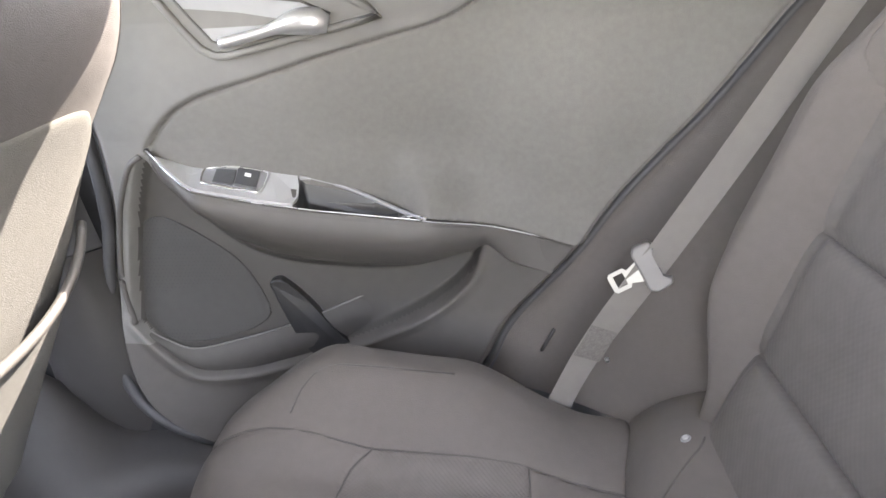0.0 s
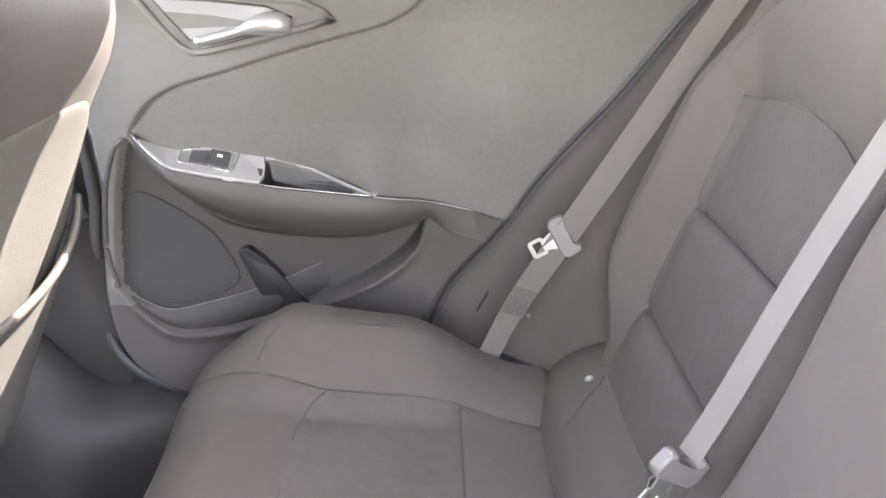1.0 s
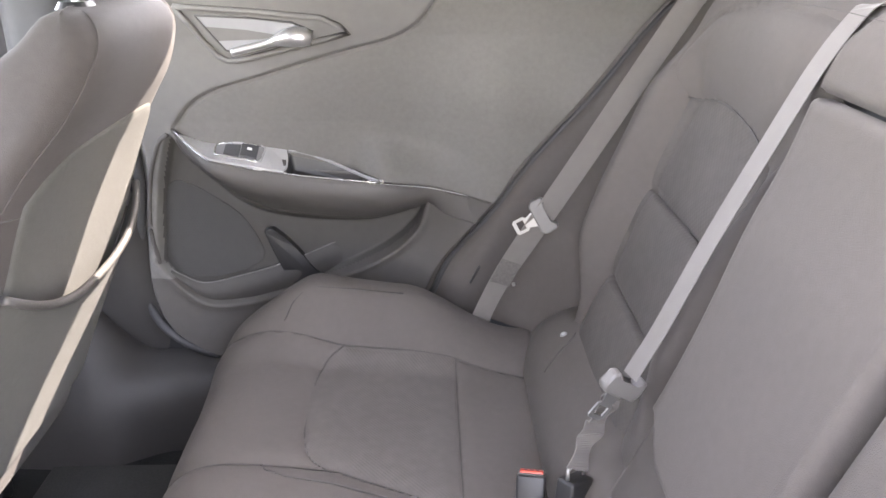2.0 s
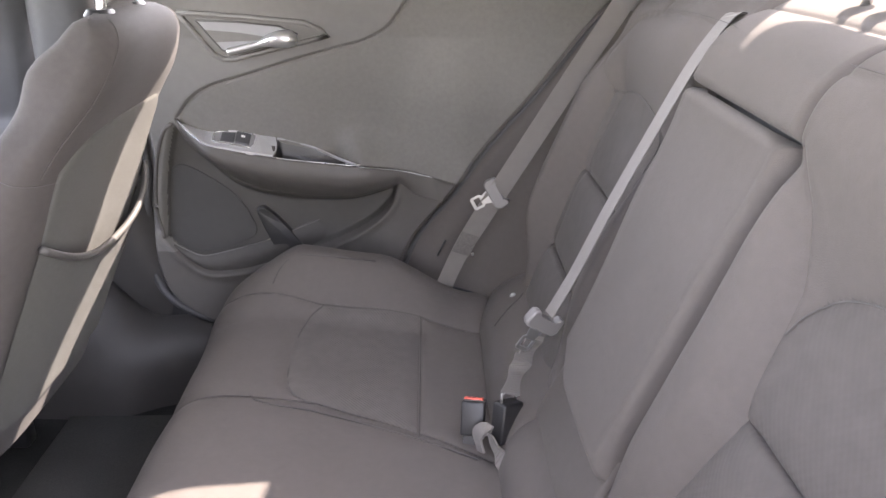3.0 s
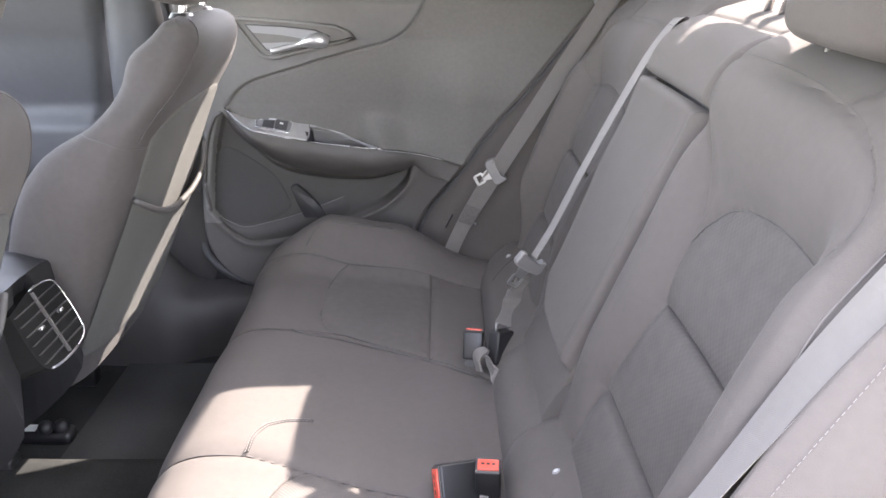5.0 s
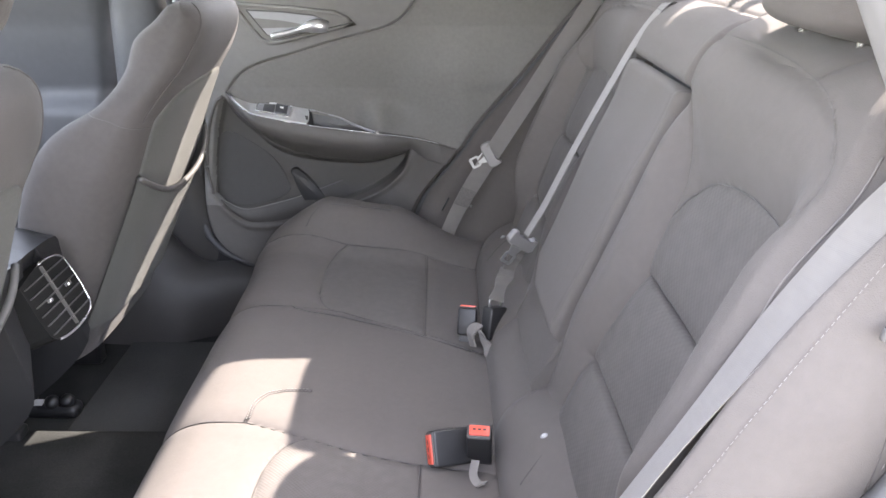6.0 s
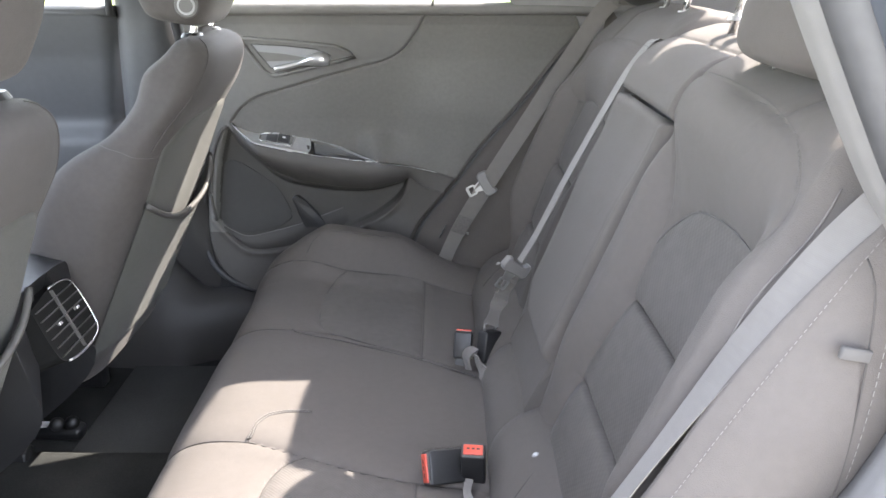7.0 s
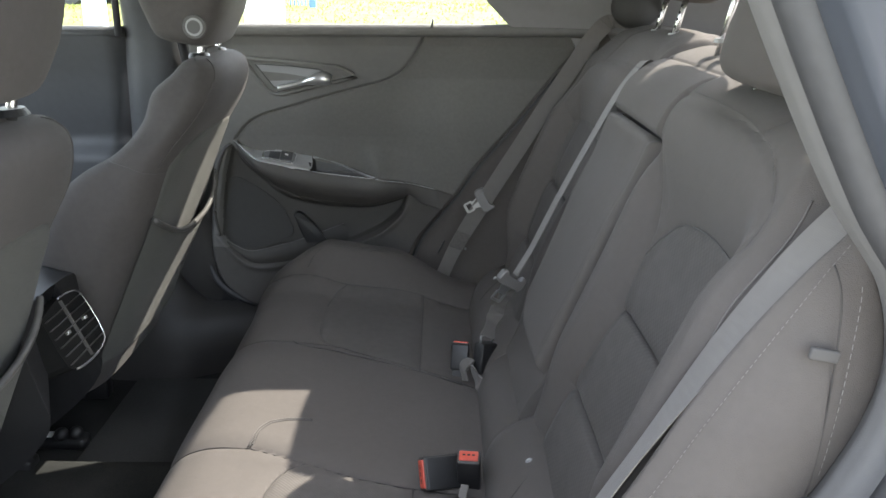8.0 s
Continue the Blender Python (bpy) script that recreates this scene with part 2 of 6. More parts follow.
def strip_mesh(name, centres, sides_dir, width, thick, material):
    """A flat band: centre points, the sideways direction at each, width and thickness."""
    C = [Vector(c) for c in centres]
    verts, faces = [], []
    for i, c in enumerate(C):
        d = (C[min(i + 1, len(C) - 1)] - C[max(i - 1, 0)]).normalized()
        s = Vector(sides_dir[i]) if not isinstance(sides_dir, Vector) else sides_dir.copy()
        s = (s - d * s.dot(d)).normalized()
        n = s.cross(d).normalized()
        w = width(i / (len(C) - 1)) if callable(width) else width
        for a, b in ((-0.5, -0.5), (-0.46, 0.5), (0.46, 0.5), (0.5, -0.5)):
            verts.append(c + s * (a * w) + n * (b * thick))
    for i in range(len(C) - 1):
        for k in range(4):
            a, b = i * 4 + k, i * 4 + (k + 1) % 4
            faces.append((a, b, b + 4, a + 4))
    faces.append((3, 2, 1, 0))
    e = 4 * (len(C) - 1)
    faces.append((e, e + 1, e + 2, e + 3))
    return mesh_from(name, verts, faces, material, smooth=False)


def prism(name, outline, depth_vec, material, bevel=0.0, segs=2):
    """An outline (3D points) drawn out along a vector, edges rounded."""
    bm = bmesh.new()
    a = [bm.verts.new(p) for p in outline]
    d = Vector(depth_vec)
    b = [bm.verts.new(Vector(p) + d) for p in outline]
    n = len(a)
    bm.faces.new(a)
    bm.faces.new(b[::-1])
    for i in range(n):
        bm.faces.new((a[i], b[i], b[(i + 1) % n], a[(i + 1) % n]))
    if bevel:
        bmesh.ops.bevel(bm, geom=list(bm.edges), offset=bevel, segments=segs, affect="EDGES", profile=0.5, clamp_overlap=True)
    bmesh.ops.recalc_face_normals(bm, faces=bm.faces)
    me = bpy.data.meshes.new(name)
    for f in bm.faces:
        f.smooth = bevel > 0 and segs > 1 and f.calc_area() < 1e-4
    bm.to_mesh(me)
    bm.free()
    me.materials.append(material)
    return me


def box(name, lo, hi, material, bevel=0.0, segs=2, m=None):
    bm = bmesh.new()
    bmesh.ops.create_cube(bm, size=1)
    for v in bm.verts:
        v.co = Vector([lerp(lo[k], hi[k], v.co[k] + 0.5) for k in range(3)])
    if bevel:
        bmesh.ops.bevel(bm, geom=list(bm.edges), offset=bevel, segments=segs, affect="EDGES", profile=0.5, clamp_overlap=True)
    if m is not None:
        bmesh.ops.transform(bm, matrix=m, verts=bm.verts)
    me = bpy.data.meshes.new(name)
    for f in bm.faces:
        f.smooth = bevel > 0
    bm.to_mesh(me)
    bm.free()
    me.materials.append(material)
    return me


def stitches(name, pts, normal, material, parent, step=0.007, length=0.0045, r=0.0007):
    """A row of short raised threads along points."""
    f = curve_of(pts)
    A = np.array([f(t) for t in np.linspace(0, 1, 400)])
    total = np.linalg.norm(np.diff(A, axis=0), axis=1).sum()
    verts, faces = [], []
    n = max(2, int(total / step))
    nv = Vector(normal).normalized()
    for k in range(n):
        a = Vector(f((k + 0.1) * step / total)) + nv * r
        b = Vector(f(((k + 0.1) * step + length) / total)) + nv * r
        d = (b - a).normalized()
        s = d.cross(nv).normalized() * r
        o = len(verts)
        for p in (a, b):
            verts += [p - s, p + nv * r, p + s, p - nv * r]
        faces += [(o, o + 1, o + 5, o + 4), (o + 1, o + 2, o + 6, o + 5), (o + 2, o + 3, o + 7, o + 6), (o + 3, o, o + 4, o + 7), (o, o + 3, o + 2, o + 1), (o + 4, o + 5, o + 6, o + 7)]
    return part(name, mesh_from(name, verts, faces, material, False), material, parent)


# ---- the rear bench: profile curves ----
BACK = curve_of([(0.279, 0.485), (0.34, 0.621), (0.40, 0.767), (0.452, 0.893), (0.486, 0.978), (0.500, 1.006), (0.518, 1.024), (0.545, 1.036), (0.578, 1.046), (0.610, 1.053), (0.634, 1.047), (0.640, 1.025), (0.640, 0.98)])
_b = np.array([BACK(t) for t in np.linspace(0, 1, 500)])
_bs = np.concatenate([[0.485], 0.485 + np.cumsum(np.linalg.norm(np.diff(_b, axis=0), axis=1) * 0.925)])
BACK_END = float(_bs[-1])
_bt = np.gradient(_b, axis=0)
_bt /= np.linalg.norm(_bt, axis=1, keepdims=True)
_bn = np.stack([-_bt[:, 1], _bt[:, 0]], axis=1)


def sma(a, b, x):
    t = np.clip((x - a) / (b - a), 0, 1)
    return t * t * (3 - 2 * t)


INNER_S, INNER_Y = [0.48, 0.55, 0.613, 0.736, 0.86, 0.92, 0.956, 1.2], [0.205, 0.210, 0.218, 0.252, 0.228, 0.192, 0.146, 0.140]
EDGE_S, EDGE_Y = [0.485, 0.56, 0.63, 0.72, 0.84, 0.934, 0.99, 1.06, 1.30], [0.552, 0.560, 0.580, 0.603, 0.606, 0.598, 0.590, 0.585, 0.585]


def outer_edge(s):
    """Half width of the back at the height s."""
    return float(np.interp(s, EDGE_S, EDGE_Y))


def far_shift(s):
    """How far the far joint of the centre panel leans outwards at the height s."""
    return 0.042 * sma(0.66, 0.95, np.asarray(s, float))


def proud(ya, s):
    """How far the padding stands out of the insert plane."""
    ya, s = np.asarray(ya, float), np.asarray(s, float)
    yb = np.interp(s, INNER_S, INNER_Y)
    edge = np.interp(s, EDGE_S, EDGE_Y)
    inner = 0.034 * sma(yb + 0.03, yb - 0.055, ya)
    outer = 0.056 * sma(0.492, 0.552, ya)
    low = (inner + outer) * (0.05 + 0.95 * sma(0.50, 0.67, s))
    low = np.where(ya < 0.132, 0.022, low)
    p = low + (0.030 - low) * sma(0.86, 0.975, s)
    p = p - 0.010 * sma(0.985, 1.05, s)
    return p - 0.075 * sma(edge - 0.040, edge + 0.008, ya) ** 1.5


def back_xyz(y, s, extra=0.0):
    y, s = np.asarray(y, float), np.asarray(s, float)
    o = proud(np.abs(y), s) + extra
    x = np.interp(s, _bs, _b[:, 0]) + np.interp(s, _bs, _bn[:, 0]) * o
    z = np.interp(s, _bs, _b[:, 1]) + np.interp(s, _bs, _bn[:, 1]) * o
    return np.stack([x, y + 0 * x, z], axis=-1)


def back_surf(y, s, extra=0.0):
    return tuple(float(c) for c in back_xyz(y, s, extra))


def dist_to(lines, A, B):
    """Least distance, in the plane of the cloth, of places (A, B) from polylines."""
    out = np.full(A.shape, 9.0)
    for line in lines:
        for (a0, b0), (a1, b1) in zip(line[:-1], line[1:]):
            da, db = a1 - a0, b1 - b0
            t = np.clip(((A - a0) * da + (B - b0) * db) / (da * da + db * db + 1e-12), 0, 1)
            out = np.minimum(out, np.hypot(A - a0 - t * da, B - b0 - t * db))
    return out


def dense(pts, n=40):
    f = curve_of(pts)
    return [tuple(f(t)) for t in np.linspace(0, 1, n)]


def groove(d, deep=0.004, wide=0.006, r0=0.0022, r1=0.016):
    return -deep * np.exp(-(d / r0) ** 2) - wide * np.exp(-(d / r1) ** 1.6)


def lumps(A, B, seed, amount):
    """Slow uneven swelling of padded cloth."""
    out = np.zeros(A.shape)
    for j in range(A.shape[0]):
        for i in range(A.shape[1]):
            out[j, i] = noise.noise(Vector((A[j, i] * 9, B[j, i] * 9, seed)))
    return out * amount


def split_sheet(P, region, names, materials, parent, flip=False):
    """One sheet of cloth cut along its seams: each region becomes a part of its own."""
    h, w = P.shape[:2]
    R = region[:-1, :-1]
    made = {}
    for k, (name, material) in enumerate(zip(names, materials)):
        js, is_ = np.nonzero(R == k)
        if not len(js):
            continue
        a = js * w + is_
        quads = np.stack([a, a + 1, a + 1 + w, a + w], axis=1)
        if flip:
            quads = quads[:, ::-1]
        used, inv = np.unique(quads, return_inverse=True)
        made[k] = part(name, mesh_from(name, P.reshape(-1, 3)[used].tolist(), inv.reshape(quads.shape).tolist(), material), material, parent)
    return made


rear_seat = thing("bench_seat", (0.1, 0, 0.17), "dark grey cloth rear bench seat with padded bolsters and stitched seams", "car seat")
_cu = lambda u, v: back_surf(lerp(-1, 1, u) * (outer_edge(lerp(0.49, BACK_END - 0.005, v)) - 0.02), lerp(0.49, BACK_END - 0.005, v), -0.040)
rear_back = part("backrest", grid_mesh("backrest", _cu, 40, 40, BLACK), BLACK, rear_seat, "padded back of the bench")

ARCH_LINE = dense([(0.237, 0.826), (0.243, 0.850), (0.262, 0.871), (0.300, 0.887), (0.345, 0.895), (0.390, 0.899), (0.435, 0.898), (0.480, 0.892), (0.514, 0.884)])
TOP_SEAM = dense([(0.135, 1.016), (0.215, 1.017), (0.30, 1.016), (0.395, 1.011), (0.475, 1.000), (0.516, 0.984), (0.543, 0.957), (0.548, 0.925), (0.530, 0.898), (0.514, 0.884)])
INNER_LINE = [(float(np.interp(s, INNER_S, INNER_Y)), s) for s in np.linspace(0.49, 0.956, 40)]
OUTER_LINE = [(0.505, 0.49), (0.507, 0.62), (0.510, 0.752), (0.514, 0.884)]
CREASE_A, CREASE_B = [(0.215, 0.617), (0.508, 0.620)], [(0.250, 0.752), (0.510, 0.755)]
CREST = [(0.135, 1.128), (0.60, 1.120)]
CORNER = dense([(0.420, 1.010), (0.440, 1.04), (0.452, 1.08), (0.46, 1.13)], 12)

for sg in (1, -1):
    sv = np.unique(np.concatenate([np.linspace(0.487, BACK_END - 0.004, 190), [0.619, 0.753, 0.884, 0.956]]))
    ys1 = 0.131 + (far_shift(sv)[:, None] if sg > 0 else 0 * sv[:, None])
    yb1 = np.maximum(np.interp(sv, INNER_S, INNER_Y)[:, None], ys1 + 0.015)
    ol1 = np.interp(sv, [p[1] for p in OUTER_LINE], [p[0] for p in OUTER_LINE])[:, None]
    e1 = np.interp(sv, EDGE_S, EDGE_Y)[:, None] + 0.006
    k1, k2, k3 = np.linspace(0, 1, 37)[None, :-1] ** 1.3, np.linspace(0, 1, 89)[None, :-1], np.linspace(0, 1, 36)[None, :]
    Y = np.concatenate([ys1 + (yb1 - ys1) * k1, yb1 + (ol1 - yb1) * k2, ol1 + (e1 - ol1) * k3], axis=1)
    S = np.repeat(sv[:, None], Y.shape[1], 1)
    d_deep = dist_to([ARCH_LINE, INNER_LINE, OUTER_LINE], Y, S)
    d_crease = dist_to([CREASE_A, CREASE_B], Y, S)
    d_top = dist_to([TOP_SEAM, CORNER, CREST], Y, S)
    off = groove(d_deep, 0.0028, 0.0050) + groove(d_top, 0.0028, 0.0022, 0.0018, 0.010)
    off += groove(d_crease, 0.004, 0.0055, 0.003, 0.018)
    # each lower insert pad swells towards its top edge
    ins = sma(0.0, 0.03, Y - np.interp(S, INNER_S, INNER_Y)) * sma(0.51, 0.48, Y)
    off += ins * 0.007 * (sma(0.49, 0.60, S) * (S < 0.618) + sma(0.64, 0.735, S) * ((S >= 0.618) & (S < 0.753)))
    hi = sma(0.94, 0.965, S)
    off -= (0.008 + (0.042 - 0.036 * hi) * sma(0.54, 0.64, S)) * (1 - np.sqrt(np.clip(1 - (1 - np.clip((Y - ys1) / (0.036 - 0.024 * hi), 0, 1)) ** 2, 0, 1)))
    off += lumps(Y * 1.0, S, 3.0 + sg, 0.0022)
    if sg > 0:
        off -= 0.015 * np.exp(-((Y - 0.212) / 0.05) ** 2) * sma(0.70, 0.84, S) * sma(1.10, 1.04, S)
        off += 0.018 * sma(0.14, 0.22, Y) * sma(1.02, 1.07, S)
    P = back_xyz(sg * Y, S, off)
    yb = np.interp(S, INNER_S, INNER_Y)
    arch_s = np.interp(Y, [p[0] for p in ARCH_LINE], [p[1] for p in ARCH_LINE])
    ol = np.interp(S, [p[1] for p in OUTER_LINE], [p[0] for p in OUTER_LINE])
    ts = np.array(TOP_SEAM[:30])
    top_s = np.interp(Y, ts[:, 0], ts[:, 1])
    reg = np.full(Y.shape, 5)
    reg[(Y < yb - 1e-6) & (S < 0.956)] = 0
    inside = (Y >= yb - 1e-6) & (Y < ol - 1e-6)
    reg[inside & (S < 0.619)] = 1
    reg[inside & (S >= 0.619) & (S < 0.753)] = 2
    reg[inside & (S >= 0.753) & (S < arch_s)] = 3
    reg[(Y >= ol - 1e-6) & (S < 0.884)] = 4
    reg[(S >= 0.884) & (Y > np.interp(S, [0.884, 0.898, 0.925, 0.957, 0.984, 1.0], [0.514, 0.530, 0.548, 0.543, 0.516, 0.475]))] = 4
    reg[(S > top_s)] = 6
    reg[(S > top_s) & (Y > 0.45)] = 7
    split_sheet(P, reg, ["inner_bolster", "lower_insert", "middle_insert", "upper_insert", "outer_bolster", "upper_panel", "top_panel", "shoulder"],
                [CLOTH, INSERT, INSERT, INSERT, CLOTH, CLOTH, CLOTH, CLOTH], rear_back, flip=sg < 0)
    for line, low in ((ARCH_LINE, -0.0062), (CREST, -0.0042)):
        part("seam_thread", tube_mesh("seam_thread", [back_surf(sg * y, q, low) for y, q in dense(line, 60)], 0.0009, SOFT_THREAD, 6), SOFT_THREAD, rear_back)
    stitches("stitching", [back_surf(sg * y, s + 0.0035, 0.0006) for y, s in TOP_SEAM[:34:2]], (-0.9, 0, 0.3), SOFT_THREAD, rear_back, 0.006, 0.004, 0.0004)
    pipe = [(outer_edge(s) - 0.022, s) for s in np.linspace(0.545, 0.985, 30)]
    part("seam_cord", tube_mesh("seam_cord", [back_surf(sg * (y + 0.002), s, 0.0014) for y, s in pipe], 0.0012, PIPING, 6), PIPING, rear_back)

# centre: the part over the armrest and the strip below it
for name, s0, s1, lift in (("centre_upper", 0.957, BACK_END - 0.004, 0.0), ("centre_lower", 0.487, 0.612, -0.008)):
    Y, S = np.meshgrid(np.linspace(-0.1295, 0.1295, 90), np.linspace(s0, s1, 100 if s1 > 1 else 40))
    e = np.minimum(0.1295 - np.abs(Y), S - s0 if s1 > 1 else np.minimum(S - s0, s1 - S))
    off = -(0.014 if s1 > 1 else 0.008) * (1 - np.sqrt(np.clip(1 - (1 - np.clip(e / 0.010, 0, 1)) ** 2, 0, 1))) + lift + lumps(Y, S, 8.0, 0.0018)
    if s1 > 1:
        off += groove(dist_to([[(-0.13, 1.058), (0.13, 1.058)]], Y, S), 0.0028, 0.002, 0.0018, 0.010)
    P = back_xyz(Y, S, off)
    P[..., 1] += (far_shift(S) + (0.010 if s1 < 1 else 0.0)) * np.clip(Y / 0.1295, 0, 1)
    split_sheet(P, np.zeros(Y.shape, int), [name], [CLOTH], rear_back)
part("joint_backing", grid_mesh("joint_backing", lambda u, v: back_surf(lerp(0.105, 0.160, u), lerp(0.487, 0.66, v), -0.034), 8, 16, CLOTH), CLOTH, rear_back)
part("armrest_recess", mesh_from("armrest_recess", [back_surf(y, s, -0.055) for s in (0.60, 0.975) for y in (-0.131, 0.175)], [(0, 1, 3, 2)], BLACK, False), BLACK, rear_back)
part("back_shell", box("back_shell", (0.60, -0.58, 0.50), (0.64, 0.58, 1.0), BLACK, 0.01), BLACK, rear_back)

armrest = thing("folding_armrest", (0.36, 0, 0.62), "dark grey cloth centre armrest folded up into the seat back", "armrest")
Y, S = np.meshgrid(np.linspace(-0.126, 0.126, 90), np.linspace(0.580, 0.954, 110))
e = np.minimum(0.126 - np.abs(Y), np.minimum(S - 0.580 - 0.03 * sma(0.04, 0.126, Y), 0.954 - S))
off = 0.016 - 0.010 * sma(0.80, 0.95, S) - 0.004 * sma(0.02, -0.126, Y) - (0.030 - 0.018 * sma(0.88, 0.945, S) * sma(0.004, 0.05, 0.126 - np.abs(Y))) * (1 - np.sqrt(np.clip(1 - (1 - np.clip(e / 0.015, 0, 1)) ** 2, 0, 1))) + lumps(Y, S, 5.0, 0.0020)
reg = np.where(np.abs(Y) < 0.108, 0, np.where(Y > 0, 1, 2))
off += groove(dist_to([[(-0.108, 0.62), (-0.108, 0.96)], [(0.108, 0.60), (0.108, 0.96)]], Y, S), 0.0, 0.0008, 0.0018, 0.006)
P = back_xyz(Y, S, off)
P[..., 1] += far_shift(S) * np.clip(Y / 0.126, 0, 1)
split_sheet(P, reg, ["armrest_pad", "armrest_side", "armrest_side"], [CLOTH, CLOTH, CLOTH], armrest)

# ---- cushion ----
CUSH = curve_of([(0.245, 0.428), (0.215, 0.434), (0.165, 0.441), (0.105, 0.448), (0.0, 0.460), (-0.10, 0.473), (-0.18, 0.481), (-0.228, 0.478), (-0.266, 0.460), (-0.290, 0.425), (-0.298, 0.36), (-0.288, 0.27), (-0.268, 0.17)])
_c = np.array([CUSH(t) for t in np.linspace(0, 1, 600)])
_cs = np.concatenate([[0.0], np.cumsum(np.linalg.norm(np.diff(_c, axis=0), axis=1))])
CUSH_END = float(_cs[-1])
_top = int(np.argmin(np.abs(_c[:, 1] - 0.44) + (np.arange(600) < 200) * 9))


def s_of_x(x):
    """Length along the cushion's profile, from its rear edge, of a place on its top."""
    return float(np.interp(-x, -_c[:_top, 0], _cs[:_top]))


def cush_xyz(y, s, extra=0.0):
    y, s = np.asarray(y, float), np.asarray(s, float)
    x, z = np.interp(s, _cs, _c[:, 0]), np.interp(s, _cs, _c[:, 1])
    ya = np.abs(y)
    fx = (0.30 + 0.70 * sma(0.20, 0.02, x)) * (1 - 0.45 * sma(-0.13, -0.27, x)) * sma(0.28, 0.46, z)
    lift = 0.092 * sma(0.475, 0.595, ya) * fx - 0.15 * sma(0.615, 0.690, ya) ** 1.6
    crown = -0.006 * sma(0.12, 0.22, ya) * sma(0.50, 0.40, ya)
    corner = 0.060 * sma(0.50, 0.68, ya) * sma(-0.05, -0.27, x)
    return np.stack([x + corner, y + 0 * x, z + lift + crown + extra], axis=-1)


def far_mid(x):
    return np.interp(x, [-0.30, -0.06, 0.04, 0.143, 0.215], [0.243, 0.241, 0.206, 0.162, 0.118])


def near_mid(x):
    return np.interp(x, [-0.30, -0.15, -0.067, 0.026, 0.095, 0.215], [-0.163, -0.162, -0.184, -0.206, -0.216, -0.222])


def side_seam(x):
    return np.interp(x, [-0.30, -0.08, 0.10, 0.21], [0.545, 0.517, 0.520, 0.505])


cushion = part("cushion", grid_mesh("cushion", lambda u, v: tuple(cush_xyz(lerp(-0.67, 0.67, u), lerp(0.012, CUSH_END, v), -0.025)), 50, 50, BLACK), BLACK, rear_seat, "padded cushion of the bench")
S1, SF, SR = s_of_x(0.105), s_of_x(-0.078), s_of_x(0.02)
Y, S = np.meshgrid(np.linspace(-0.70, 0.70, 330), np.linspace(0.0, CUSH_END, 170))
X = np.interp(S, _cs, _c[:, 0])
sx = [float(np.interp(s, _cs, _c[:, 0])) for s in np.linspace(0, CUSH_END, 60)]
ss = np.linspace(0, CUSH_END, 60)
L_side = [(float(side_seam(x)), s) for x, s in zip(sx, ss)]
L_far = [(float(far_mid(x)), s) for x, s in zip(sx, ss)]
L_near = [(float(near_mid(x)), s) for x, s in zip(sx, ss)]
arch_f = dense([(0.238, SF - 0.012), (0.262, SF + 0.018), (0.31, SF + 0.033), (0.38, SF + 0.036), (0.45, SF + 0.034), (0.495, SF + 0.022), (0.518, SF - 0.004)])
arch_n = dense([(-0.186, SF - 0.012), (-0.21, SF + 0.014), (-0.26, SF + 0.030), (-0.34, SF + 0.035), (-0.43, SF + 0.034), (-0.49, SF + 0.022), (-0.517, SF - 0.004)])
rows = [[(0.17, S1), (0.52, S1)], [(-0.216, S1), (-0.52, S1)]]
lines = [L_side, [(-y, s) for y, s in L_side], L_far, L_near, arch_f, arch_n] + rows
off = groove(dist_to(lines, Y, S), 0.0030, 0.0050, 0.0020, 0.015) + lumps(Y, S, 1.0, 0.0022)
e = np.minimum(S, 0.70 - np.abs(Y))
off -= 0.014 * (1 - np.sqrt(np.clip(1 - (1 - np.clip(e / 0.014, 0, 1)) ** 2, 0, 1)))
P = cush_xyz(Y, S, off)
sd, fm, nm = side_seam(X), far_mid(X), near_mid(X)
af = np.interp(Y, [p[0] for p in arch_f], [p[1] for p in arch_f])
an = np.interp(-Y, [-p[0] for p in arch_n], [p[1] for p in arch_n])
reg = np.full(Y.shape, 4)
reg[Y > sd] = 3
reg[(Y <= sd) & (Y > fm)] = 2
reg[(Y <= sd) & (Y > fm) & (S < af)] = 0
reg[(Y <= sd) & (Y > fm) & (S < S1)] = 1
reg[(Y < nm)] = 7
reg[(Y < nm) & (S < an)] = 5
reg[(Y < nm) & (S < S1)] = 6
reg[Y < -sd] = 8
split_sheet(P, reg, ["insert", "rear_strip", "front_panel", "outer_bolster", "centre_panel", "insert", "rear_strip", "front_panel", "outer_bolster"],
            [CUSHION_INSERT, CLOTH, CLOTH, CLOTH, CLOTH, CUSHION_INSERT, CLOTH, CLOTH, CLOTH], cushion, flip=True)


for line in [L_side, [(-y, q) for y, q in L_side], L_far, L_near, arch_f, arch_n] + rows:
    P0 = dense(line, 60)
    P0 = [p for p in P0 if p[1] > 0.004]
    part("seam_thread", tube_mesh("seam_thread", [tuple(cush_xyz(y, q, -0.0064)) for y, q in P0], 0.0012, SEAMLINE, 6), SEAMLINE, cushion)


def on_cushion(x, y, up=0.0008):
    return tuple(float(c) for c in cush_xyz(y, s_of_x(x), up))


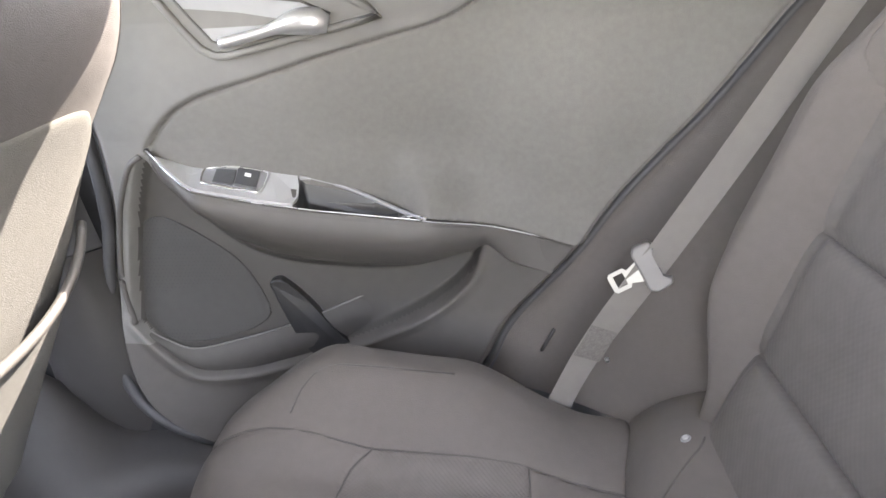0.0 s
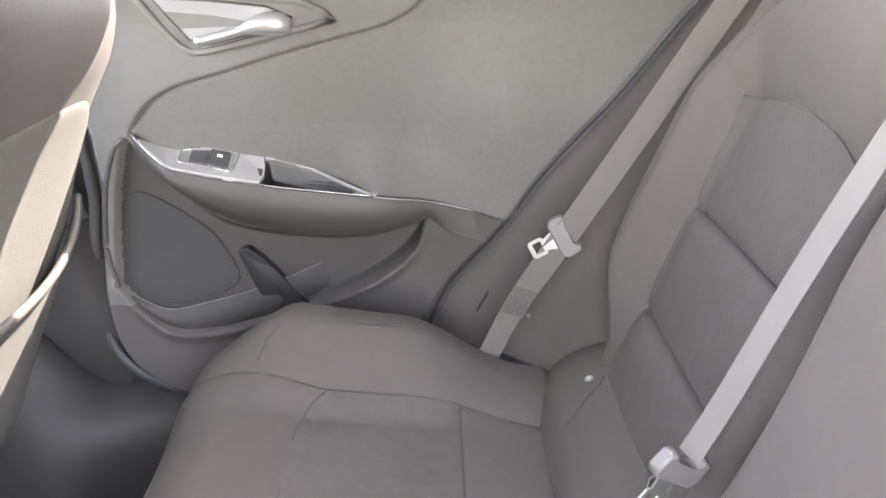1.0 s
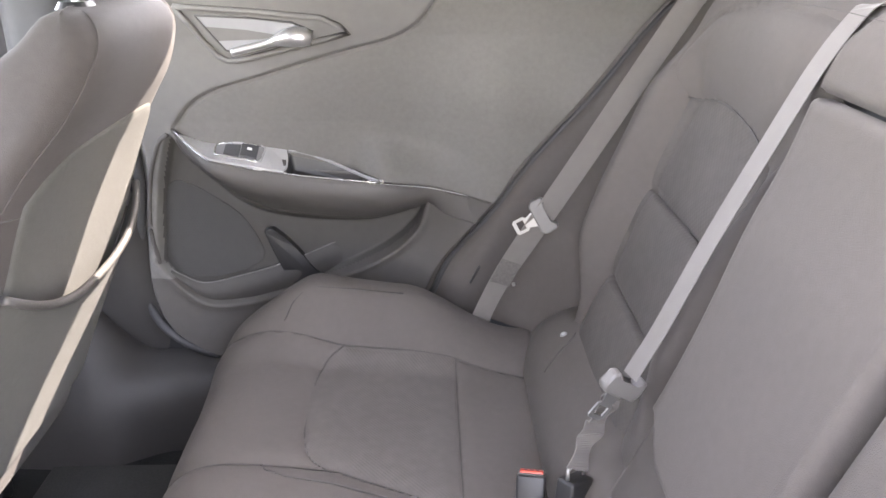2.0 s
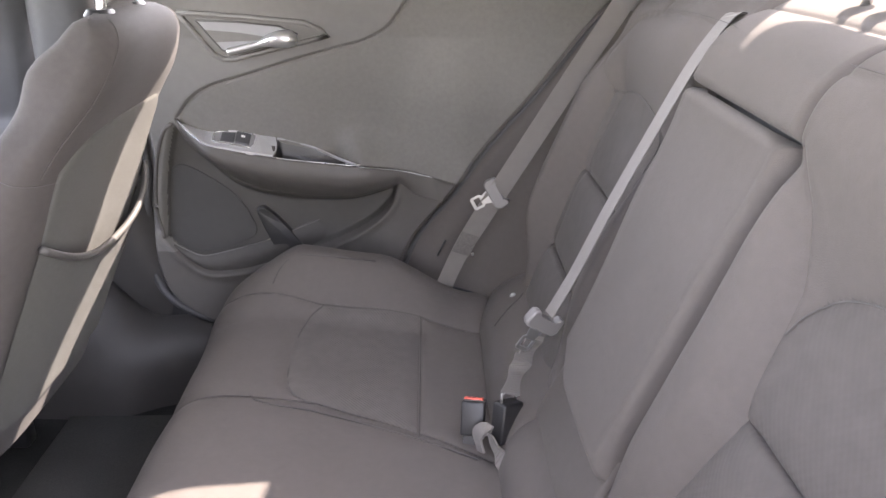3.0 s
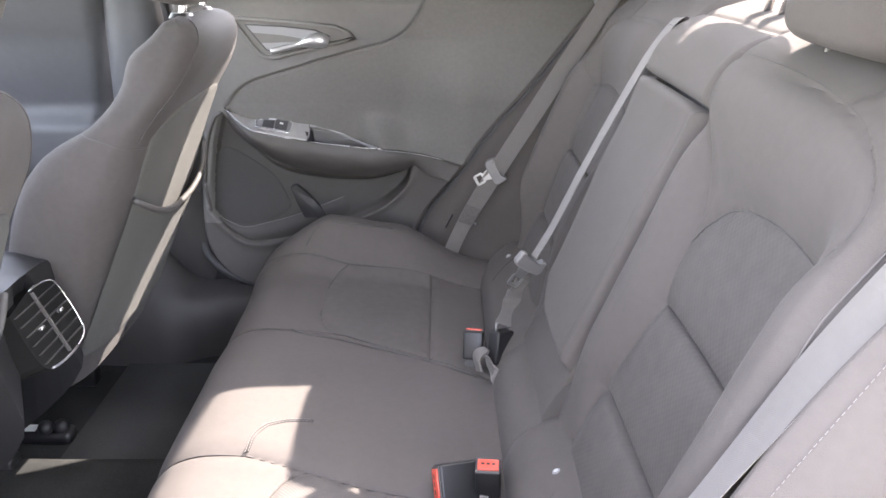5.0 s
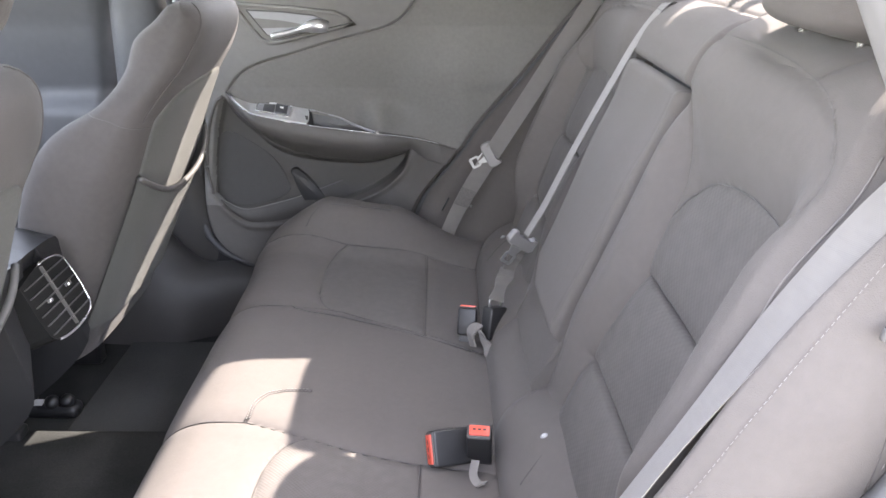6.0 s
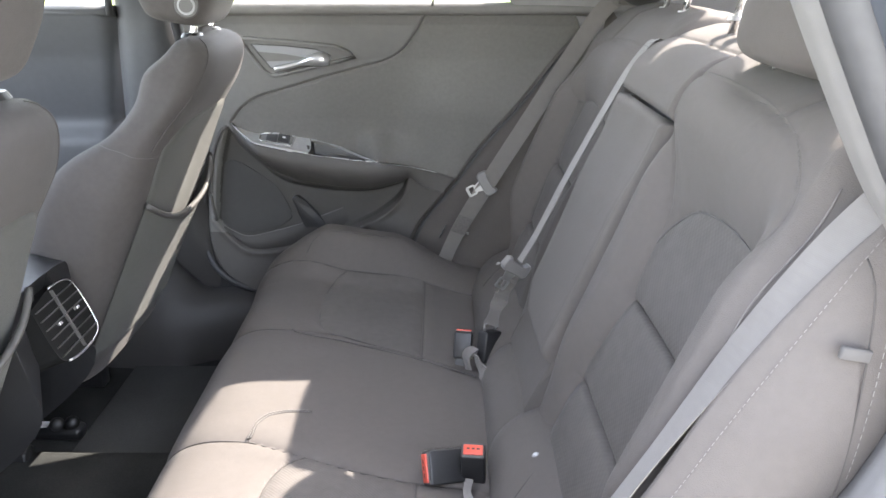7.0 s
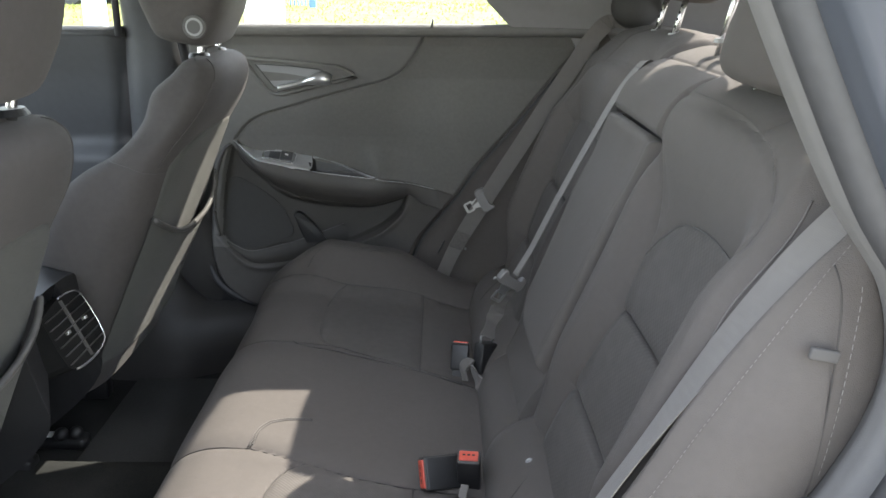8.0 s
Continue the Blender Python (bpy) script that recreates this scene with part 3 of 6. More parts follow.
# first two rows: paler thread for sunlit stitches, cut off where the sun patch ends
for row in (
    [(-0.150, -0.160), (-0.147, -0.122), (-0.134, -0.095), (-0.110, -0.080), (-0.085, -0.074), (-0.070, -0.074)],
    [(-0.154, -0.163), (-0.151, -0.120), (-0.137, -0.091), (-0.111, -0.076), (-0.085, -0.070), (-0.070, -0.070)],
    [(-0.155, 0.236), (-0.148, 0.225), (-0.12, 0.214), (-0.06, 0.208), (0.02, 0.185), (0.10, 0.155), (0.19, 0.115)],
    [(-0.175, 0.538), (-0.168, 0.557), (-0.155, 0.570), (-0.125, 0.580), (-0.06, 0.584), (0.02, 0.585)],
):
    # thread colour carries the light: pale in the sun patch, dark elsewhere
    stitches("stitching", [on_cushion(x, y) for x, y in row], (0, 0, 1), THREAD if row[0][1] < 0 else SOFT_THREAD, cushion, 0.006, 0.004, 0.00055)
    part("seam_cord", tube_mesh("seam_cord", [on_cushion(x, y, 0.0002) for x, y in row], 0.0011, SEAMLINE, 6), SEAMLINE, cushion)

# lower roll where cushion and back meet
ROLL = curve_of([(0.214, 0.418), (0.219, 0.448), (0.233, 0.480), (0.258, 0.506), (0.288, 0.522), (0.322, 0.533), (0.358, 0.530), (0.385, 0.510)])


Y, V = np.meshgrid(np.linspace(-0.655, 0.655, 240), np.linspace(0, 1, 44))
R = np.array([ROLL(t) for t in np.linspace(0, 1, 44)])
rx, rz = np.repeat(R[:, :1], 240, 1), np.repeat(R[:, 1:], 240, 1)
cuts = [[(0.125, 0), (0.120, 1)], [(-0.128, 0), (-0.128, 1)]]
off = groove(dist_to(cuts, Y, V * 0.13), 0.003, 0.005) + lumps(Y, V * 0.13, 6.0, 0.003) - 0.008 * sma(0.16, 0.10, np.abs(Y))
ya = np.abs(Y)
P = np.stack([rx + 0.012 * sma(0.5, 0.61, ya), Y, rz + off - 0.03 * sma(0.56, 0.655, ya)], axis=-1)
reg = np.where(Y > 0.1225, 0, np.where(Y < -0.128, 2, 1))
split_sheet(P, reg, ["rear_roll", "centre_roll", "rear_roll"], [CLOTH, CLOTH, CLOTH], cushion, flip=False)
for sg, y0 in ((1, 0.482), (-1, -0.274)):
    crease = [(ROLL(v)[0], y0 + dy, ROLL(v)[1] - 0.0004) for v, dy in ((0.30, -0.050), (0.38, -0.040), (0.46, -0.026), (0.54, -0.010), (0.58, 0.004))]
    part("seam_cord", tube_mesh("seam_cord", [tuple(curve_of(crease)(t)) for t in np.linspace(0, 1, 24)], 0.0016, SEAMLINE, 6), SEAMLINE, cushion)
    mx, mz = float(ROLL(0.50)[0]), float(ROLL(0.50)[1])
    tag = thing("anchor_marker", (mx, y0 + 0.012, mz), "small round clear plastic child seat anchor marker on the cloth", "marker", "anchor markers")
    bm = bmesh.new()
    bmesh.ops.create_cone(bm, cap_ends=True, segments=20, radius1=0.0065, radius2=0.0055, depth=0.003)
    bmesh.ops.transform(bm, matrix=Matrix.Translation((mx, y0 + 0.012, mz + 0.0005)) @ Matrix.Rotation(radians(-25), 4, "Y"), verts=bm.verts)
    part("marker_disc", bm, GLOSS, tag, smooth=False)
    bm = bmesh.new()
    bmesh.ops.create_cone(bm, cap_ends=True, segments=16, radius1=0.0035, radius2=0.0028, depth=0.002)
    bmesh.ops.transform(bm, matrix=Matrix.Translation((mx - 0.0008, y0 + 0.012, mz + 0.0025)) @ Matrix.Rotation(radians(-25), 4, "Y"), verts=bm.verts)
    part("marker_boss", bm, PLATE, tag)

# ---- head restraints ----
def head_restraint(name, at, w, h, d, lean, label, posts=0.03, button=False, group="rear head restraints", taper=0.06, notches=False, gauge=0.065):
    """A padded cushion on two steel posts; at is the middle of its underside."""
    ob = thing(name, at, label, "head restraint", group)
    A = Vector(at)
    tilt = Matrix.Translation(A) @ Matrix.Rotation(radians(lean), 4, "Y")

    def f(u, v):
        a = 2 * pi * u
        k = 3.4
        t = v * pi
        c, s_ = cos(a), sin(a)
        rr = (abs(c) ** k + abs(s_) ** k) ** (-1 / k)
        ring = max(0.0, 1 - abs(cos(t)) ** 4.5) ** (1 / 4.5)
        zz = h * (0.5 - 0.5 * (abs(cos(t)) ** 0.55) * (1 if cos(t) > 0 else -1))
        xx = d / 2 * rr * c * ring
        yy = w / 2 * rr * s_ * ring * (1 - 0.10 * sm(0.4, 0.0, zz / h) - taper * sm(0.2, 1.0, zz / h))
        return tuple(tilt @ Vector((xx + 0.015 * (zz / h) ** 2, yy, zz)))

    part("pad", grid_mesh("pad", f, 48, 30, CLOTH, closed_u=True), CLOTH, ob)
    for sy in (-1, 1):
        p0 = tilt @ Vector((0, sy * gauge, -posts - 0.03))
        p1 = tilt @ Vector((0, sy * gauge, 0.03))
        part("post", tube_mesh("post", [p0, p1], 0.0055, CHROME, 14), CHROME, ob)
        q = tilt @ Vector((0, sy * gauge, -posts))
        bm = bmesh.new()
        bmesh.ops.create_cone(bm, cap_ends=True, segments=20, radius1=0.013, radius2=0.011, depth=0.006)
        bmesh.ops.transform(bm, matrix=Matrix.Translation(q) @ Matrix.Diagonal((1.0, 1.35, 1, 1)), verts=bm.verts)
        part("post_sleeve", bm, BLACK if w < 0.3 and not button else SILVER, ob)
        if notches:
            for k in range(4):
                m = tilt @ Matrix.Translation((-0.0045, sy * 0.065, -0.012 - 0.013 * k))
                part("post_notch", box("post_notch", (-0.002, -0.004, -0.0028), (0.002, 0.004, 0.0028), BLACK, 0.0006, 1, m), BLACK, ob, "dark notch in the post")
    return ob, tilt


head_restraint("rear_head_restraint", (0.598, 0.357, 1.146), 0.335, 0.185, 0.115, 14, "dark grey cloth outer rear head restraint raised on chrome posts", 0.066, notches=True)
head_restraint("rear_head_restraint", (0.531, -0.335, 1.052), 0.27, 0.19, 0.115, 14, "dark grey cloth outer rear head restraint close above the seat", -0.015)

# pad out of view; its extra width is there to shade the cushion
head_restraint("rear_head_restraint", (0.605, 0.0, 1.195), 0.36, 0.120, 0.09, 12, "dark grey cloth centre rear head restraint on chrome posts, widened to block sun", 0.108, gauge=0.026)

# ---- body shell ----
floor = tagged(part("floor", grid_mesh("floor", lambda u, v: (lerp(-1.6, 0.0, u), lerp(-0.74, 0.74, v), 0.175 + 0.050 * (1 - sm(0.175, 0.205, abs(lerp(-0.74, 0.74, v)))) + 0.02 * sm(-0.6, -1.0, lerp(-1.6, 0.0, u))), 30, 60, CARPET), CARPET), "dark grey carpeted car floor with a low tunnel", "floor", kind="structure")
under = tagged(part("under_floor", box("under_floor", (-1.7, -0.76, 0.10), (1.3, 0.76, 0.16), BLACK), BLACK), "black pan under the car's carpet", "floor", kind="structure")
far_mat = thing("floor_mat", (-0.45, 0.40, 0.18), "dark grey carpet floor mat in the rear footwell", "floor mat", "rear floor mats")
part("mat_carpet", box("mat_carpet", (-0.64, 0.215, 0.177), (-0.27, 0.62, 0.185), MAT_RUBBER, 0.003), MAT_RUBBER, far_mat)
near_mat = thing("floor_mat", (-0.45, -0.40, 0.18), "dark grey carpet floor mat in the rear footwell", "floor mat", "rear floor mats")
part("mat_carpet", box("mat_carpet", (-0.64, -0.62, 0.177), (-0.27, -0.215, 0.185), MAT_RUBBER, 0.003), MAT_RUBBER, near_mat)

# far rocker and pillar foot
def rocker(u, v):
    x = lerp(-1.6, 0.25, u)
    pr = [(0.675, 0.175), (0.682, 0.26), (0.695, 0.305), (0.722, 0.328), (0.80, 0.335), (0.84, 0.30)]
    y, z = curve_of(pr, 60)(v)
    bulge = 0.055 * sm(-0.42, -0.56, x)
    rise = 0.12 * sm(-0.47, -0.60, x) * sm(0.4, 0.8, v)
    return (x, y - bulge * (1 - 0.3 * v), z + rise)


tagged(part("rocker_trim", grid_mesh("rocker_trim", rocker, 70, 24, SILL), SILL), "dark grey plastic sill trim below the closed door", "sill trim", kind="structure")
tagged(part("rocker_trim_near", grid_mesh("rocker_trim_near", lambda u, v: (lambda p: (p[0], -p[1], p[2]))((lerp(-1.6, 0.25, u), *curve_of([(0.675, 0.175), (0.682, 0.26), (0.695, 0.30), (0.722, 0.318), (0.80, 0.32), (0.86, 0.26)], 60)(v))), 20, 20, DOOR_HARD), DOOR_HARD), "dark grey plastic sill trim of the open doorway", "sill trim", kind="structure")


def bpillar(u, v):
    z = lerp(0.22, 1.40, v)
    x0 = float(np.interp(z, [0.22, 0.45, 0.774, 1.053, 1.129, 1.40], [-0.60, -0.60, -0.645, -0.607, -0.598, -0.56]))
    x1 = x0 + float(np.interp(z, [0.22, 0.4, 0.7, 1.05, 1.4], [0.22, 0.17, 0.150, 0.135, 0.125]))
    y = float(np.interp(z, [0.22, 0.33, 0.42, 0.5, 0.6, 0.8, 1.05, 1.4], [0.82, 0.785, 0.762, 0.750, 0.740, 0.72, 0.655, 0.50]))
    a = lerp(-1, 1, u)
    return (lerp(x0, x1, u), y + 0.045 * abs(a) ** 3, z)


tagged(part("b_pillar", grid_mesh("b_pillar", lambda u, v: bpillar(u, lerp(0.36, 1.0, v)), 20, 34, FRONT_DOOR), FRONT_DOOR), "dark grey plastic upper trim of the middle pillar", "pillar", kind="structure")
# foot takes the dark sill colour to stand in for shade down there
tagged(part("b_pillar_foot", grid_mesh("b_pillar_foot", lambda u, v: bpillar(u, lerp(0.0, 0.358, v)), 20, 20, SILL), SILL), "plastic lower trim of the middle pillar, coloured dark for shade", "pillar", kind="structure")
roof = tagged(part("ceiling", grid_mesh("ceiling", lambda u, v: (lerp(-0.95, 0.46, u), lerp(-0.56, 0.56, v), 1.385 - 0.03 * (2 * v - 1) ** 2 - 0.035 * (2 * u - 1) ** 2), 20, 20, HEADLINER), HEADLINER), "light grey cloth headliner", "ceiling", kind="structure")
tagged(part("roof_skin", grid_mesh("roof_skin", lambda u, v: (lerp(-1.0, 0.48, u), lerp(-0.62, 0.62, v), 1.43 - 0.05 * (2 * v - 1) ** 2 - 0.05 * (2 * u - 1) ** 2), 20, 20, PAINT), PAINT), "grey painted car roof", "roof", kind="structure")
for sg in (1, -1):
    rail = [(-1.0, 0.60 * sg, 1.35), (-0.5, 0.60 * sg, 1.40), (0.0, 0.60 * sg, 1.40), (0.4, 0.60 * sg, 1.37), (0.70, 0.59 * sg, 1.29)]
    tagged(part("roof_rail", tube_mesh("roof_rail", [tuple(curve_of(rail)(t)) for t in np.linspace(0, 1, 24)], 0.040, HEADLINER, 12), HEADLINER), "roof side rail covered in headliner cloth", "roof rail", kind="structure")
    tagged(part("c_pillar_shell", prism("c_pillar_shell", [(x, y * sg, z) for x, y, z in ((0.475, 0.665, 1.0), (0.425, 0.66, 1.09), (0.39, 0.655, 1.16), (0.357, 0.65, 1.23), (0.325, 0.64, 1.30), (0.32, 0.635, 1.36), (0.72, 0.62, 1.30), (1.25, 0.68, 1.03), (1.25, 0.68, 0.6), (0.62, 0.68, 0.6), (0.60, 0.67, 1.0))], (0, 0.05 * sg, 0), PILLAR), PILLAR), "rear roof pillar trim of grey plastic", "pillar", kind="structure")
    part_side = prism("quarter_panel", [(0.62, 0.80 * sg, 0.15), (0.62, 0.80 * sg, 1.02), (1.9, 0.78 * sg, 1.0), (1.9, 0.78 * sg, 0.3)], (0, 0.03 * sg, 0), PAINT)
    tagged(part("quarter_panel", part_side, PAINT), "grey painted rear quarter of the car", "body panel", kind="structure")
for sg in (1, -1):
    tagged(part("rear_pillar_trim", grid_mesh("rear_pillar_trim", lambda u, v, sg=sg: (lerp(0.44, 1.28, u), sg * lerp(lerp(0.43, 0.57, u), 0.63, v), lerp(1.380, 1.06, u) - 0.03 * v - 0.012 + 0.02 * sin(pi * u)), 16, 6, PILLAR), PILLAR), "grey plastic trim beside the rear window", "pillar", kind="structure")
tagged(part("parcel_shelf", grid_mesh("parcel_shelf", lambda u, v: (lerp(0.60, 1.30, u), lerp(-0.70, 0.70, v), 1.045 + 0.012 * sm(0.0, 0.3, u) - 0.01 * (2 * v - 1) ** 2), 24, 24, SHELF), SHELF), "grey felt parcel shelf behind the rear seat", "parcel shelf", kind="structure")
tagged(part("trunk_wall", box("trunk_wall", (0.66, -0.72, 0.16), (0.69, 0.72, 1.04), BLACK), BLACK), "black bulkhead behind the rear seat", "wall", kind="structure")
anchor_cover = thing("anchor_cover", (0.715, 0.38, 1.055), "dark oval child seat anchor cover on the parcel shelf", "cover")
bm = bmesh.new()
bmesh.ops.create_uvsphere(bm, u_segments=28, v_segments=12, radius=1)
bmesh.ops.transform(bm, matrix=Matrix.Translation((0.715, 0.38, 1.055)) @ Matrix.Diagonal((0.045, 0.060, 0.013, 1)), verts=bm.verts)
part("cover", bm, BLACK, anchor_cover, smooth=True)
part("cover_tab", box("cover_tab", (0.70, 0.37, 1.066), (0.73, 0.39, 1.071), SILVER, 0.002, 2), SILVER, anchor_cover, "bright tab of the cover")
rear_glass = tagged(part("rear_window", grid_mesh("rear_window", lambda u, v: (lerp(0.48, 1.30, u), lerp(-0.58, 0.58, v), lerp(1.375, 1.05, u) - 0.03 * (2 * v - 1) ** 2 + 0.02 * sin(pi * u)), 12, 12, GLASS), GLASS), "clear curved rear window", "window", kind="structure")
rear_glass.visible_shadow = False
windscreen = tagged(part("windscreen", grid_mesh("windscreen", lambda u, v: (lerp(-0.97, -1.70, u), lerp(-0.58, 0.58, v) * (1 + 0.15 * u), lerp(1.35, 0.98, u)), 8, 8, GLASS), GLASS), "clear windscreen", "window", kind="structure")
windscreen.visible_shadow = False
tagged(part("dashboard", box("dashboard", (-1.75, -0.74, 0.30), (-1.42, 0.74, 0.97), FRONT_DOOR, 0.06, 4), FRONT_DOOR), "dark grey dashboard", "dashboard", kind="structure")
tagged(part("firewall", box("firewall", (-1.80, -0.78, 0.10), (-1.755, 0.78, 0.98), BLACK), BLACK), "black front bulkhead", "wall", kind="structure")

tagged(part("pillar_backing", box("pillar_backing", (-0.80, 0.79, 0.20), (-0.30, 0.81, 1.05), BLACK), BLACK), "black inner metal behind the pillar trim", "body panel", kind="structure")
tagged(part("rear_floor_filler", box("rear_floor_filler", (-0.2, -0.78, 0.12), (0.66, 0.78, 0.30), BLACK), BLACK), "black seat pan under the bench", "body panel", kind="structure")

# ---- far front door ----
fdoor = thing("door_2", (-1.05, 0.76, 0.33), "closed dark grey front passenger door", "door", kind="structure")


def fdoor_surf(u, v):
    z = lerp(0.33, 1.062, v)
    x1 = float(np.interp(z, [0.33, 0.5, 0.774, 1.062], [-0.63, -0.64, -0.655, -0.598]))
    x = lerp(-1.5, x1, u)
    y = float(np.interp(z, [0.33, 0.5, 0.65, 0.8, 0.95, 1.062], [0.755, 0.765, 0.75, 0.755, 0.71, 0.655])) - 0.03 * (sm(0.60, 0.66, z) - sm(0.74, 0.79, z))
    return (x, y + 0.03 * sm(0.97, 1.0, u), z)


part("door_panel", grid_mesh("door_panel", fdoor_surf, 40, 60, FRONT_DOOR), FRONT_DOOR, fdoor)
part("sill_cap", tube_mesh("sill_cap", [(lerp(-1.5, -0.598, t), 0.663 + 0.01 * t, 1.056 + 0.001 * t) for t in np.linspace(0, 1, 12)], 0.014, FRONT_DOOR, 10), FRONT_DOOR, fdoor)
part("outer_skin", box("outer_skin", (-1.5, 0.84, 0.25), (-0.60, 0.87, 1.045), PAINT, 0.01), PAINT, fdoor)
part("window_frame", tube_mesh("window_frame", [(-0.606, 0.660, 1.05), (-0.600, 0.645, 1.15), (-0.588, 0.605, 1.30), (-0.58, 0.585, 1.38)], 0.008, RUBBER, 10), RUBBER, fdoor)
fg = part("window_pane", grid_mesh("window_pane", lambda u, v: (lerp(-1.5, -0.59, u), lerp(0.70, 0.60, v), lerp(1.03, 1.38, v)), 2, 6, GLASS), GLASS, fdoor)
fg.visible_shadow = False

# near front door closed, near rear door standing open beside the doorway
ndoor = thing("door_3", (-1.05, -0.76, 0.33), "closed dark grey driver door", "door", kind="structure")
part("door_panel", grid_mesh("door_panel", lambda u, v: (lambda p: (p[0], -p[1], p[2]))(fdoor_surf(u, v)), 30, 40, FRONT_DOOR), FRONT_DOOR, ndoor)
part("outer_skin", box("outer_skin", (-1.5, -0.87, 0.25), (-0.60, -0.84, 1.045), PAINT, 0.01), PAINT, ndoor)
ng = part("window_pane", grid_mesh("window_pane", lambda u, v: (lerp(-1.5, -0.59, u), -lerp(0.70, 0.60, v), lerp(1.03, 1.38, v)), 2, 6, GLASS), GLASS, ndoor)
ng.visible_shadow = False
tagged(part("b_pillar_near", grid_mesh("b_pillar_near", lambda u, v: (lambda p: (p[0], -p[1], p[2]))(bpillar(u, v)), 16, 30, FRONT_DOOR), FRONT_DOOR), "dark grey plastic trim of the near middle pillar", "pillar", kind="structure")
odoor = thing("door_4", (-0.50, -0.86, 0.30), "rear door standing wide open, dark trim inside and grey paint outside", "door", kind="structure")
OD = Matrix.Translation((-0.50, -0.86, 0.0)) @ Matrix.Rotation(radians(-64), 4, "Z")
part("outer_skin", box("outer_skin", (0.0, -0.075, 0.28), (0.98, -0.045, 1.05), PAINT, 0.012, 2, OD), PAINT, odoor)
part("door_panel", box("door_panel", (0.02, -0.045, 0.33), (0.94, 0.045, 1.06), DOOR_SOFT, 0.03, 3, OD), DOOR_SOFT, odoor)
part("armrest", box("armrest", (0.10, 0.035, 0.62), (0.62, 0.085, 0.71), LOWER, 0.02, 3, OD), LOWER, odoor)
og = part("window_pane", box("window_pane", (0.06, -0.004, 1.05), (0.78, 0.0, 1.37), GLASS, 0, 1, OD), GLASS, odoor)
og.visible_shadow = False
part("window_frame", tube_mesh("window_frame", [OD @ Vector(p) for p in ((0.04, 0, 1.04), (0.05, 0, 1.38), (0.55, 0, 1.40), (0.80, 0, 1.28), (0.96, 0, 1.05))], 0.022, RUBBER, 10), RUBBER, odoor)

# ---- far rear door ----
rdoor = thing("door_1", (-0.15, 0.76, 0.33), "closed dark grey rear passenger door with an armrest and pocket", "door", kind="structure")
REAR_EDGE = curve_of([(-0.10, 0.335), (0.0, 0.385), (0.060, 0.455), (0.099, 0.535), (0.185, 0.650), (0.225, 0.711), (0.265, 0.763), (0.340, 0.853), (0.432, 0.969), (0.515, 1.075)])
FRONT_EDGE = curve_of([(-0.340, 0.335), (-0.392, 0.356), (-0.436, 0.388), (-0.462, 0.432), (-0.472, 0.50), (-0.466, 0.58), (-0.451, 0.68), (-0.450, 0.80), (-0.462, 0.95), (-0.462, 1.075)])


def edge_x(curve, z):
    T = np.linspace(0, 1, 200)
    A = np.array([curve(t) for t in T])
    return float(np.interp(z, A[:, 1], A[:, 0]))


RE = [(z, edge_x(REAR_EDGE, z)) for z in np.linspace(0.335, 1.075, 60)]
FE = [(z, edge_x(FRONT_EDGE, z)) for z in np.linspace(0.335, 1.075, 60)]
INS_LINE = curve_of([(-0.377, 0.790), (-0.345, 0.829), (-0.301, 0.856), (-0.219, 0.881), (-0.138, 0.906), (-0.058, 0.928), (0.005, 0.945), (0.045, 0.967), (0.074, 1.002), (0.115, 1.072)])
ARM_TOP = lambda x: float(np.interp(x, [-0.40, -0.377, -0.354, -0.316, -0.235, -0.153, -0.023, 0.065, 0.178, 0.25], [0.79, 0.790, 0.766, 0.744, 0.727, 0.714, 0.699, 0.684, 0.659, 0.64]))
ARM_LOW = lambda x: float(np.interp(x, [-0.40, -0.377, -0.362, -0.322, -0.277, -0.220, -0.118, -0.031, 0.047, 0.065, 0.09], [0.785, 0.782, 0.742, 0.698, 0.655, 0.627, 0.610, 0.606, 0.632, 0.663, 0.676]))
_ins = np.array([INS_LINE(t) for t in np.linspace(0, 1, 200)])


def door_y(x, z):
    y = np.interp(z, [0.30, 0.42, 0.55, 0.68, 0.80, 0.95, 1.03, 1.075], [0.742, 0.758, 0.766, 0.764, 0.748, 0.708, 0.672, 0.640])
    y = y - 0.050 * sma(0.02, 0.20, x) * sma(1.0, 0.8, z)
    return float(y) if np.ndim(y) == 0 else y


POCKET = [(-0.442, 0.535), (-0.405, 0.489), (-0.357, 0.453), (-0.290, 0.453), (-0.231, 0.466), (-0.115, 0.501), (-0.017, 0.544), (0.039, 0.594), (0.055, 0.640), (0.060, 0.665)]
_pk = np.array([curve_of(POCKET)(t) for t in np.linspace(0, 1, 120)])
TOPL = [(-0.436, 0.522), (-0.402, 0.501), (-0.362, 0.486), (-0.301, 0.498), (-0.233, 0.517), (-0.173, 0.539), (-0.098, 0.565), (-0.033, 0.590)]


def pocket_low(x):
    return float(np.interp(x, _pk[:, 0], _pk[:, 1]))


RECESS_TOP = [(-0.445, 0.62), (-0.425, 0.72), (-0.405, 0.765), (-0.385, 0.776), (-0.365, 0.740), (-0.322, 0.695), (-0.277, 0.655), (-0.220, 0.632), (-0.118, 0.618), (-0.031, 0.616), (0.047, 0.640), (0.065, 0.660), (0.09, 0.665)]
RECESS_TOP = dense(RECESS_TOP, 80)
U, V = np.meshgrid(np.linspace(0, 1, 321), np.linspace(0, 1, 281))
DZ = 0.335 + (1.070 - 0.335) * V
XA, XB = np.interp(DZ, [q[0] for q in FE], [q[1] for q in FE]), np.interp(DZ, [q[0] for q in RE], [q[1] for q in RE])
DX = XA + (XB - XA) * U
DY = door_y(DX, DZ)
